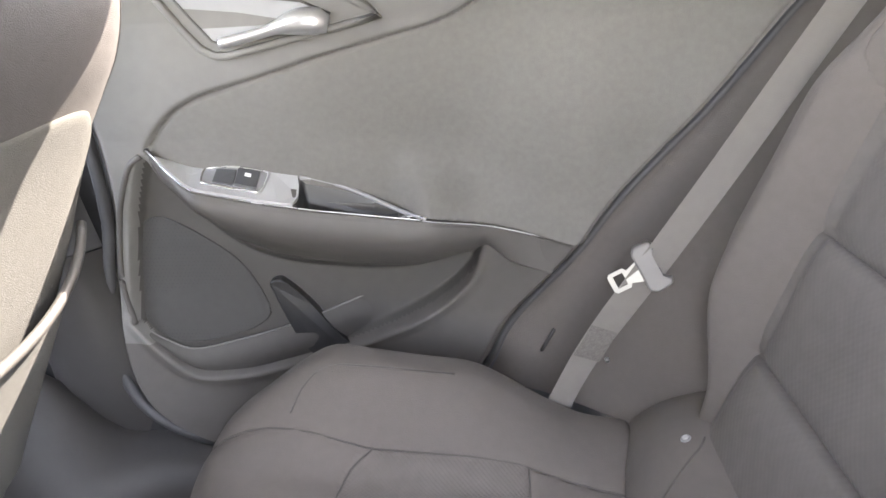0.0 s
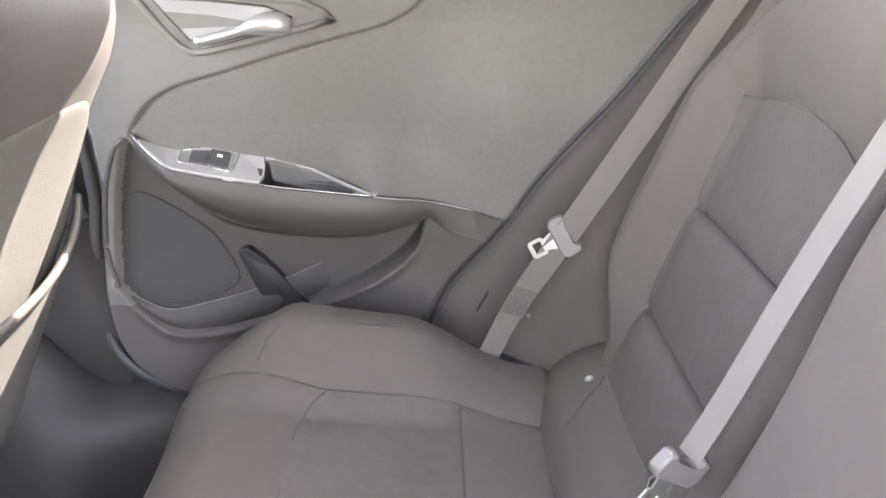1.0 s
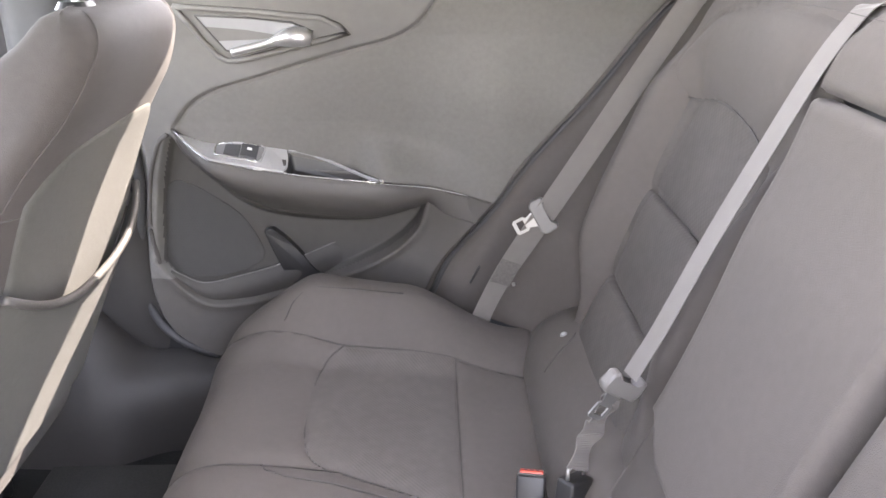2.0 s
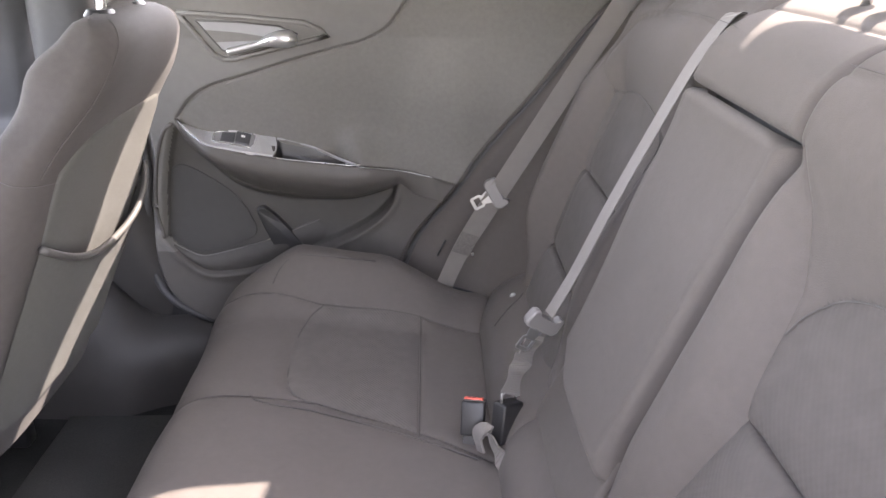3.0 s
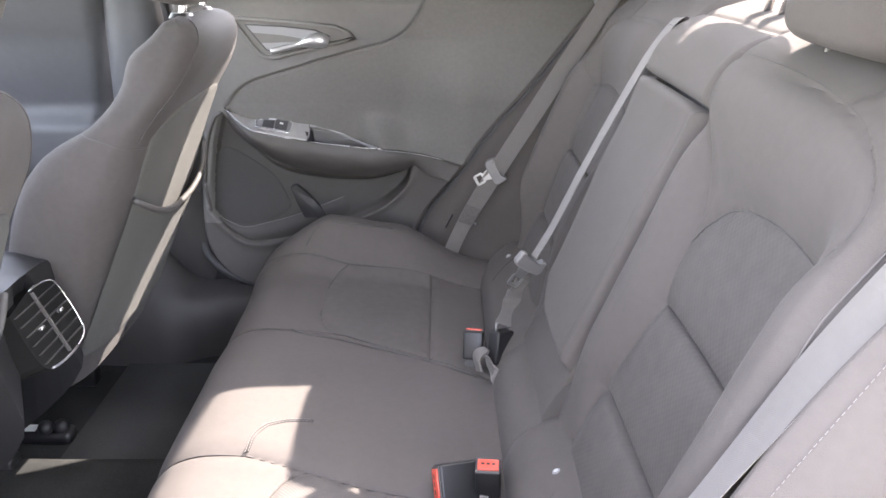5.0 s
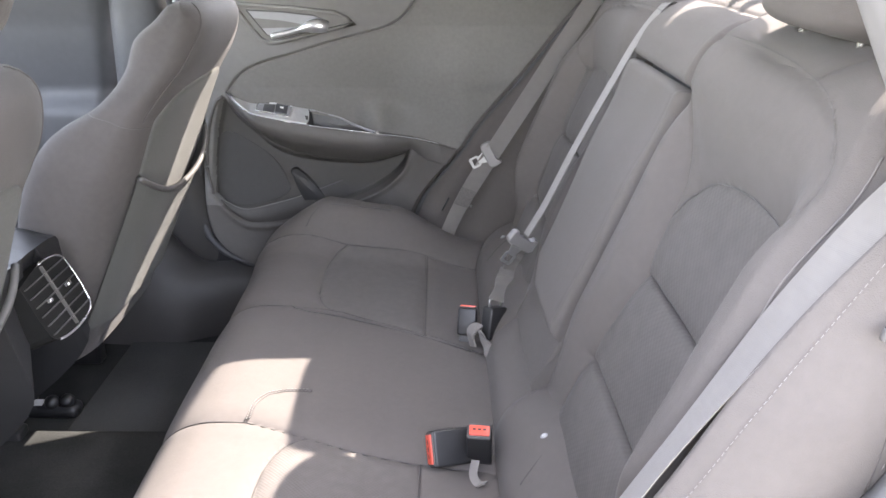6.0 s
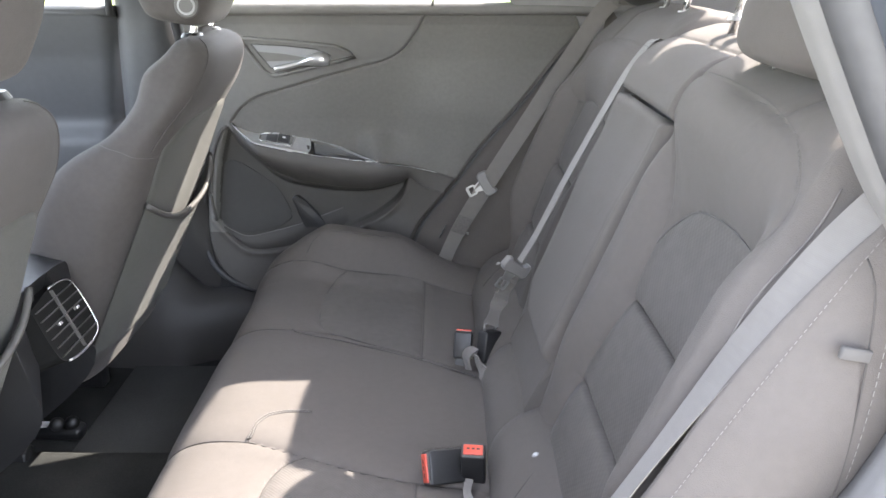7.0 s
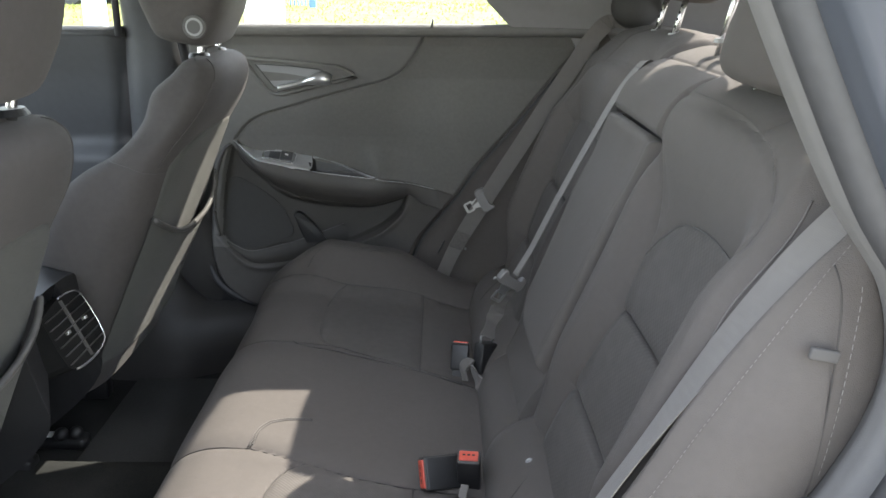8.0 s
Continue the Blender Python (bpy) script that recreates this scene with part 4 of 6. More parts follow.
insz = np.interp(DX, _ins[:, 0], _ins[:, 1])
ARM_XZ = [(x, ARM_TOP(x)) for x in np.linspace(-0.40, 0.25, 60)]
armz = np.interp(DX, [p[0] for p in ARM_XZ], [p[1] for p in ARM_XZ])
# cloth field lies a little deeper than the trim round it, with a narrow gap along its upper edge
field = sma(0.003, -0.003, DZ - insz) * sma(-0.003, 0.003, DZ - armz) * sma(-0.378, -0.365, DX)
DY += 0.006 * field
DY += 0.005 * np.exp(-(dist_to([[tuple(p) for p in _ins[::5]]], DX, DZ) / 0.0028) ** 2)
# the cloth swells a little towards the armrest at its rear end
DY -= (0.010 + 0.043 * (1 - sma(-0.02, 0.145, DX))) * field * sma(0.085, 0.0, DZ - armz) * sma(-0.075, -0.005, DX)
# speaker and pocket field is sunk behind the lower rim
low = DZ - np.interp(DX, _pk[:, 0], _pk[:, 1])
high = np.interp(DX, [p[0] for p in RECESS_TOP], [p[1] for p in RECESS_TOP]) - DZ
depth_in = np.minimum(np.minimum(low, high), np.minimum(DX - np.interp(DZ, [0.53, 0.617, 0.70, 0.77], [-0.440, -0.431, -0.416, -0.394]), 0.066 - DX))
DY += (0.022 + 0.020 * sma(-0.15, 0.0, DX)) * sma(-0.006, 0.014, depth_in)
d_rim = dist_to([[tuple(p) for p in _pk[::3]]], DX, DZ)
DY -= 0.0045 * np.exp(-((d_rim - 0.006) / 0.009) ** 2) * sma(0.004, -0.004, depth_in)
edge = np.minimum(DX - XA, XB - DX)
DY += 0.022 * (1 - sma(0, 0.016, edge))
reg = np.zeros(DX.shape, int)
reg[(DZ < insz) & (DZ > armz) & (DX > -0.377)] = 1
reg[(DZ < armz) & (DX > -0.377)] = 3
reg[(DZ < 0.50) & (DX <= -0.377)] = 3
# the sunk field gets the darkened plastic, shade included
reg[depth_in > 0.004] = 2
split_sheet(np.stack([DX, DY, DZ], axis=-1), reg, ["door_panel", "cloth_field", "pocket_recess", "lower_panel"], [DOOR_SOFT, DOOR_CLOTH, RECESS_SHADED, LOWER], rdoor)


# armrest: a long swelling form
def arm(u, v):
    x = lerp(-0.380, 0.150, u)
    zt, zb = ARM_TOP(x), min(ARM_LOW(x), ARM_TOP(x) - 0.004)
    if x > 0.04:
        zb = lerp(zb, ARM_TOP(x) - 0.060, sm(0.03, 0.10, x))
    reach = 0.045 * sm(-0.385, -0.30, x) * (1 - sm(-0.02, 0.145, x)) - 0.004 * sm(0.10, 0.15, x)
    yt = door_y(x, zt) - 0.002
    # v: from the back of the top shelf, over the edge, down the swelling face, back under
    if v < 0.4:
        t = v / 0.4
        y = lerp(yt + 0.009, yt - reach, t)
        rise = 0.028 * sm(-0.378, -0.25, x) * sm(-0.02, -0.19, x)
        cup = sm(-0.184, -0.174, x) * sm(-0.030, -0.075, x) * sm(0.96, 0.90, t) * sm(0.02, 0.16, t)
        return (x, y, zt + (1 - t) * rise - 0.030 * cup)
    t = (v - 0.4) / 0.6
    y = yt - reach * (1 - t ** 1.8) - 0.012 * sin(pi * min(1, t * 1.3)) * sm(-0.38, -0.3, x) * sm(0.10, -0.06, x)
    z = lerp(zt, zb, t)
    if t < 0.06:
        z = zt - 0.003 * (t / 0.06)
        y = yt - reach - 0.003 * sin(pi / 2 * t / 0.06)
    return (x, y + 0.040 * sm(0.78, 1.0, t) * sm(-0.38, -0.33, x), z)


arm_me = grid_mesh("armrest", arm, 160, 90, LOWER)
arm_me.materials.append(BLACK)
for poly in arm_me.polygons:
    c = poly.center
    if poly.index // 160 < 36 and -0.180 < c.x < -0.055 and c.y > arm((c.x + 0.380) / 0.53, 0.385)[1]:
        poly.material_index = 1
part("armrest", arm_me, LOWER, rdoor)
line_pts = [(x, arm((x + 0.380) / 0.53, 0.41)[1] - 0.0010, ARM_TOP(x) + 0.001) for x in np.linspace(-0.375, -0.02, 40)]
part("armrest_piping", tube_mesh("armrest_piping", line_pts, 0.0008, SILVER, 8), SILVER, rdoor, "thin silver line along the armrest")
part("armrest_seam", tube_mesh("armrest_seam", [(x, min(arm(min(1, (x + 0.380) / 0.53), 0.41)[1], door_y(x, ARM_TOP(x))) - 0.0006, ARM_TOP(x) + 0.0005) for x in np.linspace(-0.02, 0.150, 30)], 0.0007, PLATE, 6), PLATE, rdoor)


def shelf_at(x, t, up=0.002):
    """A place on the shelf of the armrest: t from its edge (0) to the door (1)."""
    q = arm((x + 0.380) / 0.53, 0.4 * (1 - t))
    return Vector((q[0], q[1], q[2] + up))


def shelf_plate(name, outline, material, thick, up, parent, label=""):
    bm = bmesh.new()
    lo = [bm.verts.new(shelf_at(x, t, up - 0.004)) for x, t in outline]
    hi = [bm.verts.new(shelf_at(x, t, up + thick)) for x, t in outline]
    n = len(lo)
    bm.faces.new(hi)
    bm.faces.new(lo[::-1])
    for i in range(n):
        bm.faces.new((lo[i], lo[(i + 1) % n], hi[(i + 1) % n], hi[i]))
    return part(name, bm, material, parent, label)


plate_out = [(x, 0.03) for x in np.linspace(-0.366, -0.186, 20)] + [(-0.183, 0.2), (-0.1815, 0.4), (-0.183, 0.7), (-0.187, 0.98)] + [(x, 0.98) for x in np.linspace(-0.20, -0.345, 14)]
plate = shelf_plate("switch_panel", plate_out, PLATE, 0.0025, 0.001, rdoor, "satin grey window switch panel")
SUR = curve_of([(-0.304, 0.34), (-0.300, 0.28), (-0.27, 0.245), (-0.236, 0.22), (-0.228, 0.26), (-0.224, 0.55), (-0.223, 0.80), (-0.228, 0.88), (-0.26, 0.90), (-0.298, 0.90), (-0.306, 0.82), (-0.306, 0.55), (-0.304, 0.34)])
sur_pts = [tuple(SUR(t)) for t in np.linspace(0, 1, 60)]
part("switch_surround", tube_mesh("switch_surround", [shelf_at(x, t, 0.0042) for x, t in sur_pts], 0.0015, SILVER, 8), SILVER, plate, "silver surround")
shelf_plate("switch_well", [(x, t) for x, t in sur_pts[:-1]], GLOSS, 0.0004, 0.0040, plate)
shelf_plate("window_switch", [(-0.290, 0.36), (-0.264, 0.33), (-0.264, 0.80), (-0.290, 0.82)], FRONT_DOOR, 0.0008, 0.0040, plate, "dark rocker window switch")
shelf_plate("window_switch", [(-0.261, 0.33), (-0.234, 0.30), (-0.233, 0.80), (-0.261, 0.82)], FRONT_DOOR, 0.0035, 0.0040, plate, "dark rocker window switch")
shelf_plate("switch_mark", [(-0.251, 0.58), (-0.243, 0.57), (-0.243, 0.67), (-0.251, 0.68)], WHITE, 0.0002, 0.0076, plate, "small pale symbol")
CUPR = curve_of([(-0.183, 0.90), (-0.165, 0.97), (-0.13, 0.97), (-0.10, 0.90), (-0.07, 0.70), (-0.045, 0.42), (-0.022, 0.12)])
part("cup_rim", tube_mesh("cup_rim", [tuple(shelf_at(x, t, 0.002)[:2]) + (ARM_TOP(x) + 0.028 * t * sm(-0.378, -0.25, x) * sm(-0.02, -0.19, x) + 0.001,) for x, t in [tuple(CUPR(k)) for k in np.linspace(0, 1, 30)]], 0.0030, GLOSS, 8), GLOSS, rdoor, "smooth grey rim of the pull cup")
shelf_plate("cup_tip", [(-0.060, 0.10), (-0.014, 0.02), (-0.018, 0.18), (-0.045, 0.42)], SILVER, 0.003, 0.003, rdoor, "bright silver end of the pull cup")


# inner handle with its sunk bezel
def door_out(x, z, off=0.0):
    return Vector((x, door_y(x, z) - off, z))


BEZ = [(-0.330, 1.000), (-0.302, 0.998), (-0.20, 0.990), (-0.104, 0.980), (-0.075, 0.966), (-0.061, 0.955), (-0.10, 0.945), (-0.165, 0.930), (-0.244, 0.911), (-0.262, 0.911), (-0.278, 0.920), (-0.296, 0.945), (-0.312, 0.972)]
bez = part("handle_bezel", tube_mesh("handle_bezel", [door_out(x, z, 0.004) for x, z in BEZ + BEZ[:1]], 0.0050, DOOR_SOFT, 10), DOOR_SOFT, rdoor, "grey frame round the door handle")
bm = bmesh.new()
bm.faces.new([bm.verts.new(door_out(lerp(-0.21, x, 0.97), lerp(0.955, z, 0.95), 0.0025)) for x, z in BEZ])
part("bezel_field", bm, DOOR_SOFT, bez, "grey bezel plate")
CUPO = [(-0.300, 0.985), (-0.22, 0.981), (-0.15, 0.973), (-0.118, 0.958), (-0.13, 0.947), (-0.19, 0.934), (-0.245, 0.923), (-0.262, 0.928), (-0.280, 0.953)]
bm = bmesh.new()
bm.faces.new([bm.verts.new(door_out(x, z, 0.0045)) for x, z in CUPO])
part("handle_well", bm, GLOSS, bez, "dark sunk well behind the handle")
part("well_edge", tube_mesh("well_edge", [door_out(x, z, 0.005) for x, z in CUPO + CUPO[:1]], 0.0016, DOOR_HARD, 8), DOOR_HARD, bez)
lever_c = [(-0.250, 0.9265), (-0.225, 0.932), (-0.195, 0.9395), (-0.165, 0.948), (-0.140, 0.951), (-0.120, 0.947)]
part("handle", tube_mesh("handle", [door_out(x, z, 0.016) for x, z in [tuple(curve_of(lever_c)(t)) for t in np.linspace(0, 1, 24)]], 0.0108, SILVER, 14, lambda t: 0.62 + 0.85 * sm(0.45, 0.8, t) - 0.5 * sm(0.9, 1.0, t)), CHROME, rdoor, "satin chrome inner door handle")

# speaker grille with rows of small holes
SPK = [(-0.414, 0.676), (-0.428, 0.60), (-0.430, 0.535), (-0.409, 0.508), (-0.367, 0.494), (-0.294, 0.507), (-0.251, 0.532), (-0.253, 0.560), (-0.281, 0.613), (-0.325, 0.651), (-0.384, 0.685)]
bm = bmesh.new()
spk_pts = [tuple(curve_of(SPK + SPK[:1])(t)) for t in np.linspace(0, 1, 60)[:-1]]
spk_y = lambda x, z: door_y(x, z) + 0.024
a = [bm.verts.new((x, spk_y(x, z) - 0.006, z)) for x, z in spk_pts]
b = [bm.verts.new((x, spk_y(x, z) + 0.006, z)) for x, z in spk_pts]
bm.faces.new(a)
for i in range(len(a)):
    bm.faces.new((a[i], b[i], b[(i + 1) % len(a)], a[(i + 1) % len(a)]))
grille = part("speaker_grille", bm, GRILLE, rdoor, "black perforated speaker grille")
part("grille_rim", tube_mesh("grille_rim", [(x, spk_y(x, z) - 0.004, z) for x, z in spk_pts + spk_pts[:1]], 0.0016, GRILLE, 8), GRILLE, grille)
verts, faces = [], []
for i in range(40):
    for j in range(40):
        x, z = -0.45 + 0.0058 * i + 0.0029 * (j % 2), 0.49 + 0.0056 * j
        inside, n = False, len(spk_pts)
        for k in range(n):
            (x1, z1), (x2, z2) = spk_pts[k], spk_pts[(k + 1) % n]
            if (z1 > z) != (z2 > z) and x < (x2 - x1) * (z - z1) / (z2 - z1) + x1:
                inside = not inside
        if inside:
            o = len(verts)
            verts += [(x + 0.0009 * cos(q), spk_y(x, z) - 0.0064, z + 0.0009 * sin(q)) for q in np.linspace(0, 2 * pi, 7)[:-1]]
            faces.append(tuple(range(o, o + 6)))
tagged(part("grille_holes", mesh_from("grille_holes", verts, faces, BLACK, False), BLACK, grille), kind="stuff")

# moulded rim round the front of the pocket, then the lip line and the dividing fin
RIM = curve_of([(-0.440, 0.530), (-0.447, 0.58), (-0.446, 0.62), (-0.437, 0.68), (-0.426, 0.72), (-0.407, 0.764), (-0.388, 0.780)])
part("pocket_rim", tube_mesh("pocket_rim", [(x, door_y(x, z) + 0.001, z) for x, z in [tuple(RIM(t)) for t in np.linspace(0, 1, 40)]], 0.0045, LOWER, 10), LOWER, rdoor, "moulded rim of the speaker pocket")


def pocket_face(u, v):
    x, zt = curve_of(TOPL)(u)
    zl = pocket_low(max(-0.44, min(0.05, x))) - 0.004
    z = lerp(zt, zl, v)
    return (x, door_y(x, z) + lerp(0.011 - 0.007 * sin(pi * v), 0.0415, sm(0.60, 1.0, u)), z)


top_line = [pocket_face(t, 0.0) for t in np.linspace(0, 0.97, 50)]
part("pocket_lip", tube_mesh("pocket_lip", top_line, 0.0014, DOOR_SOFT, 8), DOOR_SOFT, rdoor)
part("pocket_face", grid_mesh("pocket_face", pocket_face, 50, 12, RECESS_SHADED), RECESS_SHADED, rdoor, "plastic face of the door pocket, shade put into its colour")
fin = [(-0.243, 0.588), (-0.232, 0.595), (-0.222, 0.592), (-0.194, 0.566), (-0.152, 0.514), (-0.116, 0.474), (-0.160, 0.466), (-0.186, 0.478), (-0.207, 0.504), (-0.226, 0.545)]
part("pocket_divider", prism("pocket_divider", [(x, door_y(x, z) + 0.026, z) for x, z in [tuple(curve_of(fin + fin[:1])(t)) for t in np.linspace(0, 1, 40)[:-1]]], (0, -0.020, 0), BLACK, 0.003, 3), BLACK, rdoor, "dark curved divider in the door pocket")

# sill, glass frame and outer skin
part("window_sill", tube_mesh("window_sill", [(lerp(-0.47, 0.50, t), 0.652, 1.064 + 0.006 * t) for t in np.linspace(0, 1, 30)], 0.014, DOOR_SOFT, 12), DOOR_SOFT, rdoor, "padded sill below the window")
part("lock_pin", tube_mesh("lock_pin", [(0.121, 0.640, 1.074), (0.125, 0.640, 1.094)], 0.003, STEEL, 8), STEEL, rdoor, "slim bright clip on the sill")
part("quarter_trim", prism("quarter_trim", [(0.318, 0.645, 1.062), (0.240, 0.625, 1.14), (0.150, 0.605, 1.25), (0.090, 0.59, 1.36), (0.62, 0.58, 1.34), (0.62, 0.64, 1.062)], (0, 0.03, 0), PILLAR, 0.004), PILLAR, rdoor, "dark trim behind the window")
part("window_frame", tube_mesh("window_frame", [(-0.46, 0.655, 1.06), (-0.455, 0.64, 1.15), (-0.45, 0.60, 1.30), (-0.445, 0.58, 1.38)], 0.013, RUBBER, 10), RUBBER, rdoor)
part("outer_skin", box("outer_skin", (-0.48, 0.84, 0.25), (0.62, 0.87, 1.05), PAINT, 0.01), PAINT, rdoor)
rg = part("window_pane", grid_mesh("window_pane", lambda u, v: (lerp(-0.45, 0.33, u), lerp(0.70, 0.60, v), lerp(1.04, 1.38, v)), 2, 6, GLASS), GLASS, rdoor)
rg.visible_shadow = False
part("door_seal", tube_mesh("door_seal", [(x + 0.004, door_y(x, z) + 0.020, z) for z, x in RE], 0.005, RUBBER, 10), RUBBER, rdoor, "black rubber door seal")
part("door_seal", tube_mesh("door_seal", [(x - 0.008, door_y(x, z) + 0.014, z) for z, x in FE], 0.009, RUBBER, 10), RUBBER, rdoor, "black rubber door seal")

# ---- side wings between the back and the doorways ----
def wing_far(u, v):
    z = lerp(RE[8][0], RE[59][0], v)
    xe = float(np.interp(z, [q[0] for q in RE], [q[1] for q in RE]))
    ye = door_y(xe, z) + 0.010
    s = max(0.50, min(1.05, z))
    b = back_surf(outer_edge(s) - 0.012, s, -0.016)
    w = sm(0, 1, u)
    x = lerp(xe + 0.005, b[0] + 0.02, u)
    y = lerp(ye, b[1] + 0.004, w) + 0.012 * sin(pi * u)
    zz = lerp(z, b[2], u)
    return (x, y, zz - 0.012 * sm(0.0, 0.2, 0.2 - v))


wing = tagged(part("side_wing_far", grid_mesh("side_wing_far", wing_far, 40, 60, CLOTH), CLOTH), "dark grey cloth side wing between seat back and door", "seat wing", kind="structure")
clip_at = Vector((0.147, 0.742, 0.512))
part("clip_slot", prism("clip_slot", [clip_at + Vector(q) for q in ((-0.010, -0.006, -0.016), (-0.006, -0.006, -0.018), (0.012, -0.004, 0.016), (0.008, -0.004, 0.018))], (0, 0.004, 0), BLACK, 0.001), BLACK, wing, "small plastic clip in the cloth")

# near doorway
JAMB = [(0.30, 1.30), (0.335, 1.225), (0.367, 1.161), (0.403, 1.093), (0.442, 1.024), (0.468, 0.988), (0.496, 0.950), (0.513, 0.907), (0.519, 0.862), (0.512, 0.818), (0.494, 0.770), (0.468, 0.722), (0.40, 0.640), (0.29, 0.55), (0.17, 0.45), (0.09, 0.36), (0.0, 0.325), (-0.25, 0.318), (-0.55, 0.318)]
JC = curve_of(JAMB, 400)


def jamb(u, v):
    x, z = JC(v)
    d = JC(min(1, v + 0.01)) - JC(max(0, v - 0.01))
    d /= np.linalg.norm(d)
    n = np.array([d[1], -d[0]])
    prof = [(-0.630, 0.012), (-0.648, 0.0), (-0.662, -0.005), (-0.680, -0.004), (-0.694, 0.002), (-0.706, 0.006)]
    k = u * (len(prof) - 1)
    i = min(len(prof) - 2, int(k))
    y, o = lerp(prof[i][0], prof[i + 1][0], k - i), lerp(prof[i][1], prof[i + 1][1], k - i)
    return (x - n[0] * o, y, z - n[1] * o)


tagged(part("doorway_trim_near", grid_mesh("doorway_trim_near", jamb, 20, 160, DOORWAY), DOORWAY), "grey plastic trim round the open doorway", "door trim", kind="structure")
tagged(part("doorway_seal_near", tube_mesh("doorway_seal_near", [(JC(t)[0] + 0.008, -0.722, JC(t)[1]) for t in np.linspace(0, 1, 120)], 0.017, RUBBER, 12), RUBBER), "black rubber seal round the open doorway", "door seal", kind="structure")


def body_flange(u, v):
    x, z = JC(v)
    prof = [(-0.722, 0.006), (-0.745, 0.010), (-0.760, 0.016), (-0.775, 0.040), (-0.800, 0.070), (-0.815, 0.12)]
    k = u * (len(prof) - 1)
    i = min(len(prof) - 2, int(k))
    y, o = lerp(prof[i][0], prof[i + 1][0], k - i), lerp(prof[i][1], prof[i + 1][1], k - i)
    d = JC(min(1, v + 0.01)) - JC(max(0, v - 0.01))
    d /= np.linalg.norm(d)
    n = np.array([-d[1], d[0]])
    return (x + n[0] * o, y, z + n[1] * o)


tagged(part("body_flange_near", grid_mesh("body_flange_near", body_flange, 20, 160, PAINT), PAINT), "grey painted metal edge of the open doorway", "body panel", kind="structure")


WEDGE = curve_of([(0.497, 1.015), (0.481, 0.982), (0.450, 0.946), (0.407, 0.889), (0.365, 0.822), (0.316, 0.729), (0.25, 0.62), (0.18, 0.52)])
JSUB = curve_of([(0.478, 0.988), (0.508, 0.950), (0.526, 0.907), (0.532, 0.862), (0.525, 0.818), (0.507, 0.770), (0.481, 0.722), (0.412, 0.640), (0.30, 0.55), (0.17, 0.45)])


def wing_near(u, v):
    """From the doorway's edge (u 0) to the rolled front edge beside the belt (u 0.9), then turned inward."""
    a, b = JSUB(v), WEDGE(v)
    if u <= 0.9:
        t = u / 0.9
        return (lerp(a[0], b[0], t), lerp(-0.640, -0.634, t) - 0.028 * sin(pi * t) ** 0.8 * (0.35 + 0.65 * sm(0.0, 0.35, v)), lerp(a[1], b[1], t))
    t = (u - 0.9) / 0.1
    return (b[0] - 0.004 * sin(pi * t) + 0.075 * sm(0.0, 0.5, t), -0.634 + 0.075 * t, b[1] + 0.004 * sin(pi * t))


wing_n = tagged(part("side_wing_near", grid_mesh("side_wing_near", wing_near, 60, 60, CLOTH), CLOTH), "dark grey cloth side wing of the rear seat with pale stitching", "seat wing", kind="structure")
stitches("stitching", [Vector(wing_near(0.80, v)) + Vector((-0.0003, -0.0012, 0)) for v in np.linspace(0.08, 0.62, 24)], (-0.2, -1, 0.1), THREAD, wing_n, 0.006, 0.0036, 0.00035)
SEAM_N = curve_of([(0.464, 0.955), (0.468, 0.922), (0.4705, 0.850), (0.472, 0.780), (0.472, 0.735)])
_ja, _wb = np.array([JSUB(t) for t in np.linspace(0, 1, 200)]), np.array([WEDGE(t) for t in np.linspace(0, 1, 200)])


def on_wing(x, z, out=0.0006):
    """The place on the near wing's face at (x, z)."""
    xa, xb = np.interp(z, _ja[::-1, 1], _ja[::-1, 0]), np.interp(z, _wb[::-1, 1], _wb[::-1, 0])
    t = min(1.0, max(0.0, (xa - x) / (xa - xb)))
    return (x, lerp(-0.640, -0.634, t) - 0.028 * sin(pi * t) ** 0.8 - out, z)


part("seam_cord", tube_mesh("seam_cord", [on_wing(SEAM_N(t)[0], SEAM_N(t)[1], 0.0002) for t in np.linspace(0, 1, 40)], 0.0009, SEAMLINE, 6), SEAMLINE, wing_n)
stitches("stitching", [on_wing(SEAM_N(t)[0] + lerp(0.015, 0.006, t), SEAM_N(t)[1]) for t in np.linspace(0.05, 0.9, 24)], (0.1, -1, 0.1), THREAD, wing_n, 0.0085, 0.0052, 0.0004)
part("pull_loop", box("pull_loop", (-0.0125, -0.003, -0.0055), (0.0125, 0.003, 0.0055), SOFT_THREAD, 0.002, 2, Matrix.Translation((0.458, -0.668, 0.884)) @ Matrix.Rotation(radians(10), 4, "Y")), SOFT_THREAD, wing_n, "small dark fabric pull loop")
striker = thing("door_striker", (0.36, -0.76, 0.60), "black round door striker bolt on the body edge", "door striker")
bm = bmesh.new()
bmesh.ops.create_cone(bm, cap_ends=True, segments=24, radius1=0.016, radius2=0.014, depth=0.02)
bmesh.ops.transform(bm, matrix=Matrix.Translation((0.40, -0.795, 0.815)) @ Matrix.Rotation(radians(90), 4, "X"), verts=bm.verts)
part("bolt", bm, BLACK, striker)

# ---- seat belts ----
def belt_line(pts, n=60):
    f = curve_of(pts)
    return [tuple(f(t)) for t in np.linspace(0, 1, n)]


far_belt = thing("seat_belt", (0.15, 0.62, 0.50), "grey woven outer seat belt hanging slack at the far side", "seat belt", "rear seat belts")
